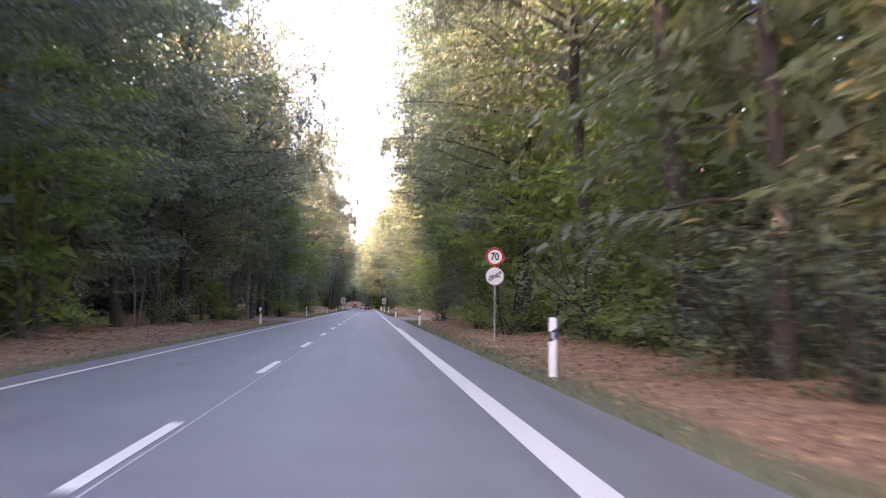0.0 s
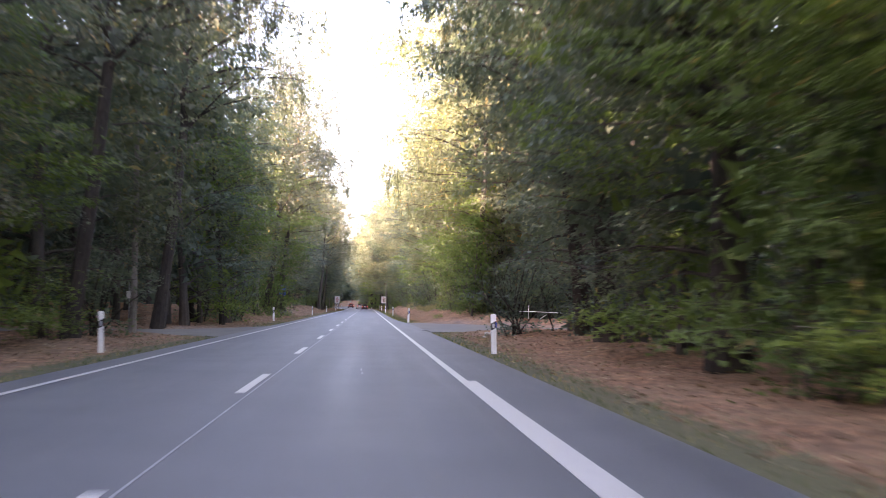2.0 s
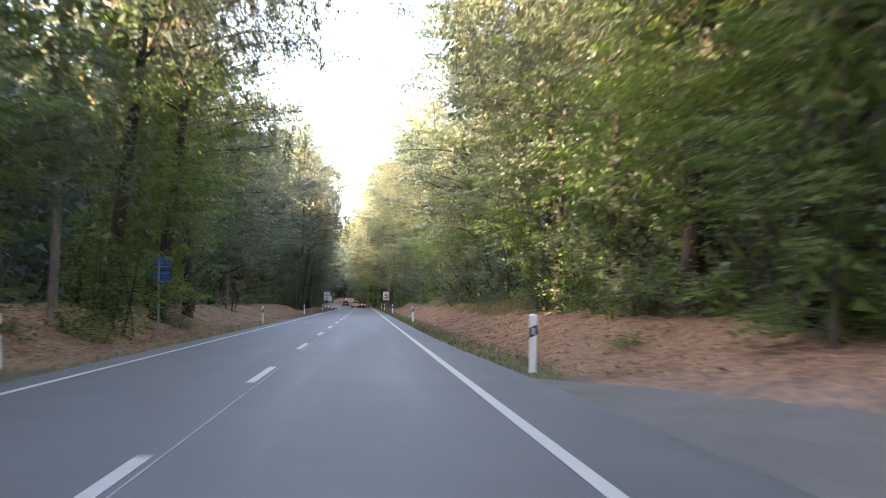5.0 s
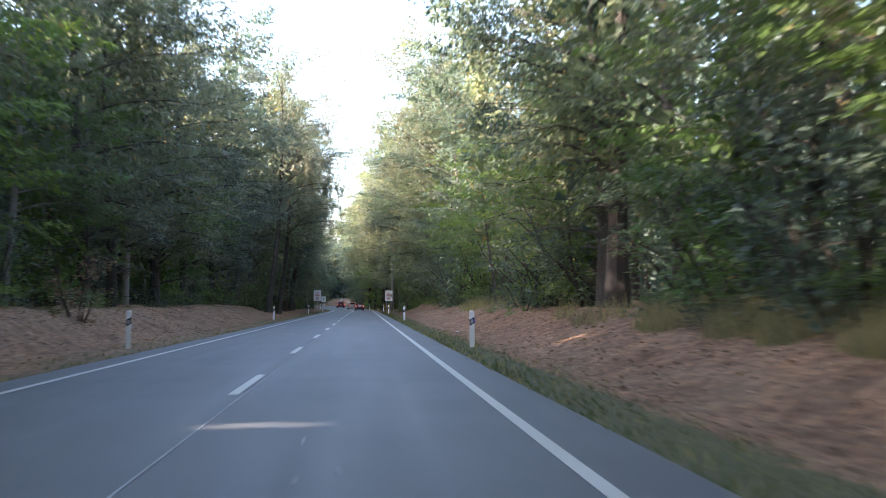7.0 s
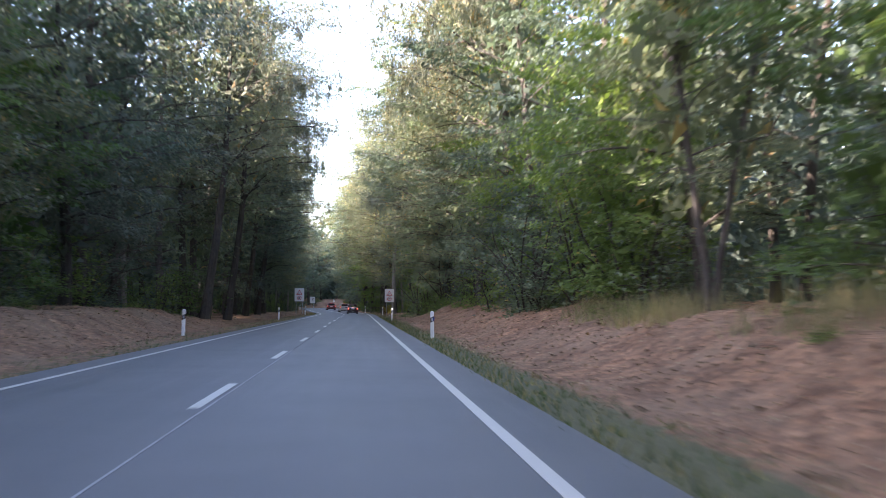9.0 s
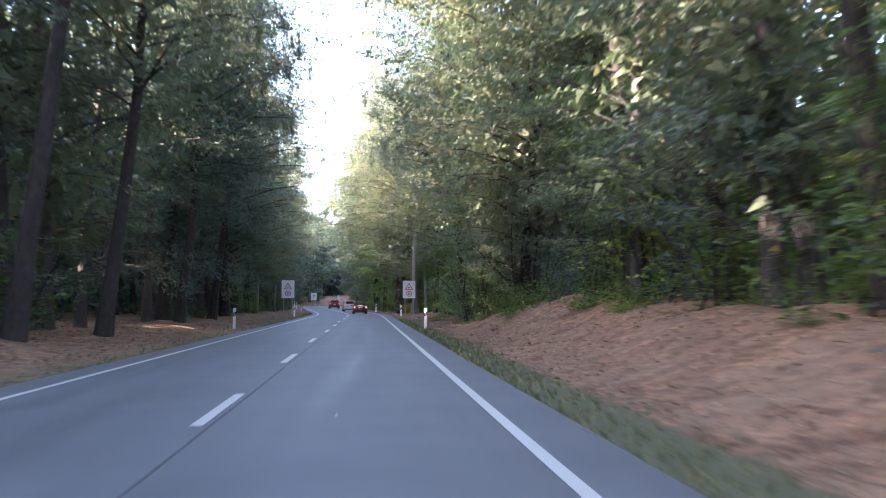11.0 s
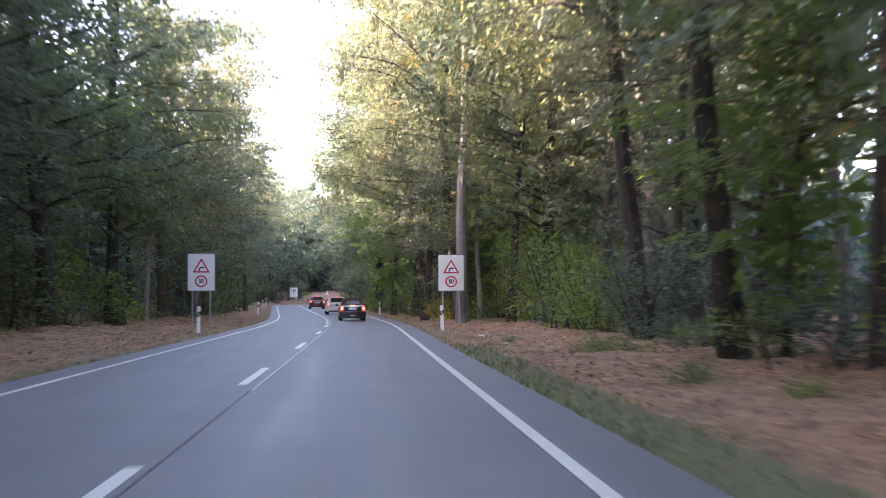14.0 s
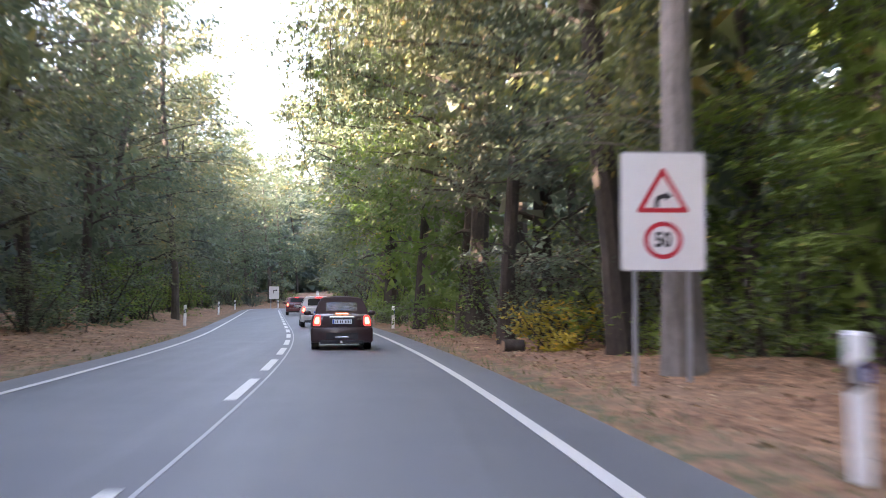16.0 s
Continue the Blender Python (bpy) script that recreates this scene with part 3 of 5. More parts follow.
def small_post_sign():
    t = thing("small_sign", "small pale plate on a thin post beside the forest track", "sign")
    part("post", Shape().tube([(0, 0, -0.3), (0, 0, 2.3)], 0.03, 8), GALVANISED, t, "", True)
    part("plate", Shape().slab(rounded(0.30, 0.42, 0.03, 0, 1.62), -0.05, -0.034), SIGN_WHITE, t, "pale plate")
    return t


set_sign(small_post_sign(), -11.3, 99.6, 10)


def barrier():
    """A white pole barrier across a forest path."""
    t = thing("barrier", "weathered white wooden pole barrier at a forest path", "barrier")
    for x in (0.35, 4.7):
        part("post", Shape().box(x - 0.06, x + 0.06, -0.07, 0.07, -0.3, 0.98, 0.012), BARK_DARK, t, "dark wooden post")
    part("rail", Shape().tube([(0, -0.12, 0.95), (1.7, -0.12, 0.90), (3.4, -0.12, 0.82), (5.1, -0.12, 0.74)], 0.026, 8), WHITE_PLASTIC, t, "white pole", True)
    part("strut", Shape().tube([(0.78, 0.05, 1.35), (0.76, 0.05, 0.3)], 0.028, 6), WHITE_PLASTIC, t)
    part("brace", Shape().tube([(1.2, -0.3, 0.12), (2.1, -0.15, 0.75)], 0.03, 6), WHITE_PLASTIC, t)
    part("stub", Shape().tube([(-0.15, -0.1, -0.2), (-0.15, -0.1, 0.28)], 0.05, 8), WHITE_PLASTIC, t, "short white stub")
    return t


b = barrier()
b.matrix_basis = pose(12.7, 116.0, ground_z(14.5, 116.0) - 0.3, 0, 0, -6)


# ---- trees ----
class Grower:
    """Grows trunk, limbs and leaves of one plant in numbers."""

    def __init__(self, seed):
        self.r = np.random.RandomState(seed)
        self.wood = Shape()
        self.leaf_p, self.leaf_d, self.leaf_n, self.leaf_s = [], [], [], []

    def bend(self, start, way, length, n, wobble, droop):
        """A crooked line of n + 1 points."""
        p, d, out = np.array(start, float), np.array(way, float), [np.array(start, float)]
        d /= np.linalg.norm(d)
        for _ in range(n):
            d = d + self.r.normal(0, wobble, 3) + np.array((0, 0, droop))
            d /= np.linalg.norm(d)
            p = p + d * length / n
            out.append(p.copy())
        return np.array(out)

    def spray(self, line, count, width, size, flat=0.38, thick=0.24):
        """Leaves in a flattish fan along a twig."""
        t = self.r.uniform(0.1, 1.08, count)
        k = np.clip(t * (len(line) - 1), 0, len(line) - 1.001)
        i = k.astype(int)
        f = (k - i)[:, None]
        p = line[i] * (1 - f) + line[i + 1] * f
        way = line[-1] - line[0]
        way = way / (np.linalg.norm(way) + 1e-6)
        side = np.cross(way, (0, 0, 1.0))
        side = side / (np.linalg.norm(side) + 1e-6)
        sgn = self.r.choice((-1, 1), count)[:, None]
        w = np.abs(self.r.normal(0, 0.55, count))[:, None] * width * (1.15 - 0.5 * t[:, None])
        p = p + side * sgn * w + self.r.normal(0, thick * width, (count, 3)) * (0.5, 0.5, 0.8)
        p[:, 2] -= 0.18 * w[:, 0]
        d = way * 0.7 + side * sgn * 0.9 + self.r.normal(0, 0.45, (count, 3))
        out = p * (1.0, 1.0, 0.0)
        out = out / (np.linalg.norm(out, axis=1)[:, None] + 0.3)
        nrm = np.array((0, 0, 0.75)) + out * 0.55 + self.r.normal(0, flat, (count, 3))
        self.leaf_p.append(p)
        self.leaf_d.append(d)
        self.leaf_n.append(nrm)
        self.leaf_s.append(size * self.r.uniform(0.65, 1.3, count))

    def clump(self, centre, radius, count, size):
        """Leaves on the outside of a rounded bough, looking outwards and up."""
        d = self.r.normal(0, 1, (count, 3)) + (0, 0, 0.35)
        d = d / np.linalg.norm(d, axis=1)[:, None]
        far = self.r.uniform(0.55, 1.08, (count, 1)) * (1 + 0.22 * np.sin(d[:, :1] * 5 + centre[0]) * np.cos(d[:, 1:2] * 4 + centre[1]))
        self.leaf_p.append(np.asarray(centre) + d * radius * far * (1, 1, 0.72))
        self.leaf_d.append(self.r.normal(0, 1, (count, 3)) + (0, 0, -0.35))
        self.leaf_n.append(d * 0.9 + (0, 0, 0.5) + self.r.normal(0, 0.3, (count, 3)))
        self.leaf_s.append(size * self.r.uniform(0.65, 1.3, count))

    def bough(self, start, way, length, count, size):
        """A flat, drooping fan of side twigs with leaves in one layer."""
        r = self.r
        line = self.bend(start, way, length, 4, 0.07, -0.09)
        fingers = 5 + int(length * 2.2)
        q = r.randint(0, fingers, count)
        sgn = np.where(q % 2, 1.0, -1.0)
        root = 0.05 + 0.80 * (q + 0.5) / fingers
        v = r.uniform(0, 1, count) ** 0.85
        t = np.clip(root + 0.34 * v * (1.1 - root) + r.normal(0, 0.02, count), 0, 1.0)
        half = length * 0.42 * (1.12 - 0.85 * root)
        k = np.clip(t * 4, 0, 3.999)
        i = k.astype(int)
        f = (k - i)[:, None]
        way = line[-1] - line[0]
        way = way / (np.linalg.norm(way) + 1e-6)
        side = np.cross(way, (0, 0, 1.0))
        side = side / (np.linalg.norm(side) + 1e-6)
        up = np.cross(side, way)
        w = (sgn * v * half)[:, None]
        p = line[i] * (1 - f) + line[i + 1] * f + side * w + r.normal(0, 0.045, (count, 3))
        p[:, 2] -= 0.22 * np.abs(w[:, 0]) + 0.10 * np.abs(w[:, 0]) ** 2
        self.leaf_p.append(p)
        self.leaf_d.append(way * 0.8 + side * sgn[:, None] * 0.75 + r.normal(0, 0.35, (count, 3)) + (0, 0, -0.18))
        self.leaf_n.append(up + side * sgn[:, None] * 0.25 + way * 0.25 + r.normal(0, 0.3, (count, 3)))
        self.leaf_s.append(size * r.uniform(0.65, 1.3, count))

    def strand(self, start, length, count, size):
        """A thin hanging twig with small leaves."""
        r = self.r
        line = self.bend(start, (r.normal(0, 0.35), r.normal(0, 0.35), -1), length, 3, 0.08, -0.12)
        self.wood.tube(line, [0.012, 0.009, 0.006, 0.003], 3, False)
        t = r.uniform(0, 3, count)
        i = np.minimum(t.astype(int), 2)
        f = (t - i)[:, None]
        self.leaf_p.append(line[i] * (1 - f) + line[i + 1] * f + r.normal(0, 0.10, (count, 3)))
        self.leaf_d.append(r.normal(0, 0.6, (count, 3)) + (0, 0, -0.8))
        self.leaf_n.append(r.normal(0, 1, (count, 3)))
        self.leaf_s.append(size * r.uniform(0.65, 1.3, count))

    def shade(self, trunk, bare, height, spread, count):
        """Coarse leaf masses in the dark inside of the crown, round the trunk."""
        r = self.r
        t = r.uniform(bare + 0.06, 0.9, count)
        k = t * (len(trunk) - 1)
        i = k.astype(int)
        f = (k - i)[:, None]
        d = r.normal(0, 1, (count, 3)) * (1, 1, 0.4)
        d = d / np.linalg.norm(d, axis=1)[:, None]
        far = np.minimum(spread * 0.5 * np.sqrt(1.02 - t), 1.0 + 0.2 * t * height)[:, None] * r.uniform(0.15, 1, (count, 1))
        self.leaf_p.append(trunk[i] * (1 - f) + trunk[i + 1] * f + d * far)
        self.leaf_d.append(r.normal(0, 1, (count, 3)))
        self.leaf_n.append(r.normal(0, 1, (count, 3)))
        self.leaf_s.append(r.uniform(0.5, 0.85, count))

    def leaves(self, name, mat, slim=0.82, kite=False):
        """All leaves in one mesh: pointed triangles, or kites folded along the middle."""
        p, d, n = (np.concatenate(a) for a in (self.leaf_p, self.leaf_d, self.leaf_n))
        s = np.concatenate(self.leaf_s)[:, None]
        d = d / np.linalg.norm(d, axis=1)[:, None]
        q = np.cross(d, n)
        q = q / (np.linalg.norm(q, axis=1)[:, None] + 1e-6)
        up = np.cross(q, d)
        m = len(p)
        tip = p + d * s * 0.55 - up * s * 0.08
        if kite:
            a, b = p + q * s * slim * 0.5 + up * s * 0.06, p - q * s * slim * 0.5 + up * s * 0.06
            rows = [p - d * s * 0.5, a, tip, b]
        else:
            back = self.r.uniform(0.1, 0.45, (m, 1))
            rows = [p + q * s * slim * 0.5 - d * s * back, tip, p - q * s * slim * 0.5 - d * s * (0.55 - back)]
        c = len(rows)
        v = np.stack(rows, 1).reshape(-1, 3)
        k = np.arange(m) * c
        me = bpy.data.meshes.new(name)
        me.vertices.add(len(v))
        me.vertices.foreach_set("co", v.ravel())
        me.loops.add(m * c)
        me.loops.foreach_set("vertex_index", np.arange(m * c, dtype=np.int32))
        me.polygons.add(m)
        me.polygons.foreach_set("loop_start", k.astype(np.int32))
        me.update(calc_edges=True)
        me.materials.append(mat)
        return me


def tall_tree(name, label, seed, height, bare, spread, girth, leaf_mat, bark, leaves=11000, size=0.27, lift=0.25, lean=0.02, low=0.175, limbs=0, tiers=0.72, weep=0.0, dense=0.08, wood=True, group="trees beside the road"):
    """A broadleaf tree: tapered trunk, arching limbs and flat tiers of leafy boughs, fuller towards the open side, +x.
    bare: share of the height without limbs; spread: crown radius; low: leaf size at the bottom;
    tiers: share of the leaves in flat boughs, the rest in rounded tufts; weep: share of limbs with hanging twigs."""
    g = Grower(seed)
    r = g.r
    n = 10
    trunk = g.bend((0, 0, -0.4), (r.normal(0, lean), r.normal(0, lean), 1), height + 0.4, n, 0.045, 0.03)
    radii = [girth * (1.4 if i == 0 else 1.0) * (1 - 0.9 * (i / n) ** 1.1) for i in range(n + 1)]
    g.wood.tube(trunk, radii, 9)
    limbs = limbs or int(14 + height * 0.75)
    boughs, tufts, strands = [], [], []
    for k in range(limbs):
        t = bare + (0.97 - bare) * ((k + r.uniform(0, 0.8)) / limbs) ** 1.08
        i = min(int(t * n), n - 1)
        f = t * n - i
        start = trunk[i] * (1 - f) + trunk[i + 1] * f
        a = r.normal(0, 1.15) if r.random_sample() < 0.72 else r.uniform(-3.14, 3.14)
        rel = (t - bare) / (1 - bare)
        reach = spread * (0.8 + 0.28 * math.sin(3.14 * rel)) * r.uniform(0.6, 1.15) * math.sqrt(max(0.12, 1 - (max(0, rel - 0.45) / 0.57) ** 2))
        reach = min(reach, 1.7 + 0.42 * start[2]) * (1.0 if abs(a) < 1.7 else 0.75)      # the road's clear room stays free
        rise = lift + 0.2 + 0.7 * rel
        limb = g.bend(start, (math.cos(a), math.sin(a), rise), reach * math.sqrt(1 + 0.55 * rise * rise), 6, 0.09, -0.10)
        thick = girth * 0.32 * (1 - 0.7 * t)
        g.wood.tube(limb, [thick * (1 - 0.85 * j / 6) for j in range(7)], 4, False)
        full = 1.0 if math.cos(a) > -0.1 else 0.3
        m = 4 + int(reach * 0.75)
        for j in range(m):
            u = 0.2 + 0.8 * (j + r.uniform(0, 0.7)) / m
            q = min(int(u * 6), 5)
            p = limb[q] * (1 - (u * 6 - q)) + limb[q + 1] * (u * 6 - q)
            d = limb[q + 1] - limb[q]
            b = math.atan2(d[1], d[0]) + (1 if j % 2 else -1) * r.uniform(0.45, 1.15) * (1.1 - 0.6 * u)
            long = (0.30 * reach * (1.15 - 0.55 * u) + 0.75) * r.uniform(0.75, 1.25)
            boughs.append((p, (math.cos(b), math.sin(b), r.uniform(-0.12, 0.3)), long, full))
            if wood and j % 2 == 0:
                g.wood.tube([p, p + np.array((math.cos(b), math.sin(b), 0.06)) * long * 0.6], [thick * 0.3, 0.006], 3, False)
        boughs.append((limb[4], tuple(limb[6] - limb[4]), reach * 0.35 + 0.7, full))
        if r.random_sample() < 0.75:
            tufts.append((limb[5] * 0.6 + limb[3] * 0.4, reach, full))
        if r.random_sample() < weep:
            for j in range(7):
                strands.append(limb[r.randint(2, 7)] + r.normal(0, 0.35, 3))
    total = sum(L * L * f for _, _, L, f in boughs)
    hang = 0.45 * leaves if strands else 0
    leafy = (leaves - hang) * tiers
    for p, d, L, f in boughs:
        z = min(1, p[2] / height * 1.25)
        g.bough(p, d, L, max(6, int(leafy * L * L * f / total * r.choice((0.55, 0.9, 1.1, 1.35)))), low + (size - low) * z)
    for mid, reach, f in tufts:
        z = min(1, mid[2] / height * 1.7)
        g.clump(mid, min(1.6, 0.25 * reach + 0.35) * r.uniform(0.7, 1.2), max(6, int((leaves - hang) * (1 - tiers) / len(tufts) * (0.4 + 0.7 * f) * r.uniform(0.6, 1.4))), 0.9 * (low + (size - low) * z))
    for p in strands:
        g.strand(p, r.uniform(0.8, 2.4), max(5, int(hang / len(strands))), size * 0.62)
    g.shade(trunk, bare, height, spread, int(dense * leaves))
    tree = thing(name, label, "tree", group)
    part("trunk", g.wood, bark, tree, "", True)
    c = new("crown", g.leaves(name + "_crown", leaf_mat, 0.46))
    c.parent = tree
    return tree


def shrub(name, label, seed, height, width, leaf_mat, stems=9, leaves=1500, size=0.12, group="undergrowth beside the road"):
    """A bush or sapling clump: several stems with leafy sprays down to the ground."""
    g = Grower(seed)
    r = g.r
    lines = []
    for k in range(stems):
        a = k * 2.4 + r.uniform(-0.4, 0.4)
        out = r.uniform(0.1, 0.75)
        h = height * r.uniform(0.6, 1.0) / (1 + 0.25 * out)
        stem = g.bend((r.normal(0, 0.16 * width), r.normal(0, 0.16 * width), -0.1), (math.cos(a) * out, math.sin(a) * out, 1), h, 5, 0.09, -0.02)
        g.wood.tube(stem, [0.028 * height / 3 * (1 - 0.75 * j / 5) + 0.004 for j in range(6)], 4, False)
        for j in range(5):
            m = r.randint(0, 5)
            b = r.uniform(0, 6.28)
            tw = g.bend(stem[m] * 0.6 + stem[m + 1] * 0.4, (math.cos(b), math.sin(b), r.uniform(-0.1, 0.5)), width * r.uniform(0.3, 0.6), 3, 0.12, -0.06)
            if j == 0:
                g.wood.tube(tw, [0.012, 0.009, 0.006, 0.004], 3, False)
            lines.append(tw)
        lines.append(stem[2:])
    for tw in lines:
        g.spray(tw, max(3, int(leaves / len(lines) * r.uniform(0.6, 1.4))), 0.3 + 0.12 * width, size)
    s = thing(name, label, "shrub", group)
    part("branchwork", g.wood, BARK_DARK, s, "", True)
    c = new("foliage", g.leaves(name + "_foliage", leaf_mat, 0.6))
    c.parent = s
    return s


EDGE_TREES = [
    tall_tree("beech_tree", "tall beech with layered dark green foliage reaching low over the verge", 11, 21, 0.08, 5.6, 0.24, LEAF_BEECH, BARK, 9500, 0.295),
    tall_tree("oak_tree", "broad oak with dull green foliage starting to turn", 12, 19, 0.10, 5.8, 0.26, LEAF_OAK, BARK_DARK, 9500, 0.295, tiers=0.6),
    tall_tree("beech_tree", "slender beech with dense dark green leaves", 13, 23, 0.10, 5.2, 0.22, LEAF_DARK, BARK, 9500, 0.295),
    tall_tree("birch_tree", "light yellow-green birch with fine hanging twigs", 14, 18, 0.2, 4.2, 0.14, LEAF_BIRCH, BARK_BIRCH, 8000, 0.23, 0.35, weep=0.5),
    tall_tree("hornbeam_tree", "young hornbeam leafed to the ground, fresh green", 15, 13, 0.06, 4.6, 0.13, LEAF_SHRUB, BARK, 8000, 0.24, 0.2, low=0.185),
    tall_tree("oak_tree", "high oak with a long bare stem and grey-green crown", 16, 24, 0.26, 5.8, 0.27, LEAF_OAK, BARK_DARK, 9000, 0.295, tiers=0.6),
]
DEEP_TREES = [
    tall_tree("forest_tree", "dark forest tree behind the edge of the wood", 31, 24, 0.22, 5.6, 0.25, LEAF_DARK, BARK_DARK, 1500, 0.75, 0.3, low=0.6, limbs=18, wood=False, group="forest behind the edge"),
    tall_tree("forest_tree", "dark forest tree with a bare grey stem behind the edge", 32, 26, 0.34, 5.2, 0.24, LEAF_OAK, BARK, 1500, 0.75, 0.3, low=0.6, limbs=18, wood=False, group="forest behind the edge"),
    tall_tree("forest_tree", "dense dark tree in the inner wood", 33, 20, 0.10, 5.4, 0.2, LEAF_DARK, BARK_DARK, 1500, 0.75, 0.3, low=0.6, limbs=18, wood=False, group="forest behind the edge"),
]
FAR_TREES = [
    tall_tree("beech_tree", "far beech at the bend with soft green foliage", 35, 22, 0.08, 5.4, 0.24, LEAF_BEECH, BARK, 4200, 0.44, low=0.35, wood=False),
    tall_tree("oak_tree", "far oak at the bend with pale grey-green foliage", 36, 21, 0.1, 5.6, 0.24, LEAF_OAK, BARK_DARK, 4200, 0.44, low=0.35, tiers=0.6, wood=False),
    tall_tree("birch_tree", "far birch at the bend with light green foliage", 37, 19, 0.12, 4.6, 0.16, LEAF_BIRCH, BARK_DARK, 4200, 0.41, low=0.3, wood=False),
]
SHRUBS = [
    shrub("hazel_bush", "leafy hazel bush with fresh green leaves", 51, 3.6, 2.6, LEAF_SHRUB, 11, 1500, 0.165),
    shrub("beech_sapling", "dark beech saplings in a thick clump", 52, 4.4, 2.4, LEAF_BEECH, 10, 1500, 0.165),
    shrub("undergrowth", "low dark undergrowth of mixed saplings", 53, 2.2, 2.2, LEAF_DARK, 9, 1300, 0.145),
    shrub("bramble_bush", "low bramble thicket with pale green leaves", 54, 1.3, 1.9, LEAF_SHRUB, 10, 1000, 0.115),
]
PLACED = set()


def settled(model, x, y):
    """Moves a plant back where the wood stays open."""
    tree = model not in SHRUBS
    if 6.5 < x < 11 and 106 < y < 113.6:                # the corner where the track joins
        return x + 9.0, y
    if 9.4 < x < 15.6 and 101 < y < 115.6:              # the view of the barrier
        return x + 6.0, y
    if tree and 7.5 < x < 10.6 and 248 < y < 258:       # the bare crest of the bank
        return x + 3.0, y
    if tree and 6.5 < x < 10.4 and 113.6 <= y < 127:    # saplings stand in front of the trunks here
        return x + 3.2, y + (4.2 if y < 117 else 0.0)
    return x, y


def plant(model, x, y, scale=1.0, turn=0.0, lean=0.0, fixed=False):
    if not fixed:
        x, y = settled(model, x, y)
    if model in SHRUBS and 286 < y < 301 and 8 < x < 13:        # only low growth here
        scale *= 0.6
    m = pose(x, y, ground_z(x, y) - 0.05, lean, 0, turn)
    if model in PLACED:
        ob = copy_thing(model, m)
    else:
        PLACED.add(model)
        model.matrix_basis = m
        ob = model
    ob.scale = (scale, scale, scale)
    return ob


rnd = random.Random(7)


def kept_clear(s, u, reach):
    """Moves a plant back where the signs must stay free of branches."""
    if 284 < s < 322 and u > 0:
        return max(u, 7.4 + reach)
    if 292 < s < 322 and u < 0:
        return min(u, -7.2 - reach)
    if 18 < s < 40 and u > 0:
        return max(u, 7.2 + reach)
    return u



def set_back(side, s):
    """How far the trunks of the front row stand from the centre line."""
    if side > 0:
        d = 9.3 - 1.4 * float(ease(62, 80, s) - ease(106, 122, s)) + 1.5 * float(ease(112, 130, s) - ease(236, 262, s)) - 1.0 * float(ease(262, 290, s)) - 0.9 * float(ease(335, 350, s))
    else:
        d = 9.6 - 1.8 * float(ease(66, 86, s) - ease(140, 165, s)) + 1.3 * float(ease(140, 165, s) - ease(225, 250, s)) + 0.3 * float(ease(290, 310, s)) - 1.3 * float(ease(322, 332, s))
    return d


def blocked(x, y):
    """On a track or where another thing stands."""
    if inside(TRACK_R, np.array([x]), np.array([y]))[0] or inside(TRACK_L, np.array([x]), np.array([y]))[0]:
        return True
    return any((x - a) ** 2 + (y - b) ** 2 < c * c for a, b, c in ((6.35, 37.7, 2.2), (6.2, 319.5, 2.6), (-6, 319, 2.6), (-9.6, 440, 3.0), (14.5, 116, 2.5), (-6.4, 141.6, 1.5), (-11.3, 99.6, 1.5), (6.75, 321.6, 1.8), (6.6, 331.5, 2.0), (6.4, 329.0, 1.6), (9.4, 196.4, 2.6), (-8.65, 49, 1.5), (9.8, 170, 1.6), (9.6, 275.5, 2.4)))


def size_at(side, s):
    """How much larger or smaller than usual the front trees stand."""
    if side < 0:
        return -0.14 if 104 < s < 136 else -0.06 if 136 <= s < 166 else 0.15 if 248 < s < 296 else 0.0 if 328 < s < 385 else 0.0
    return 0.12 if 76 < s < 150 else 0.15 if 248 < s < 296 else 0.24 if s > 335 else 0.0


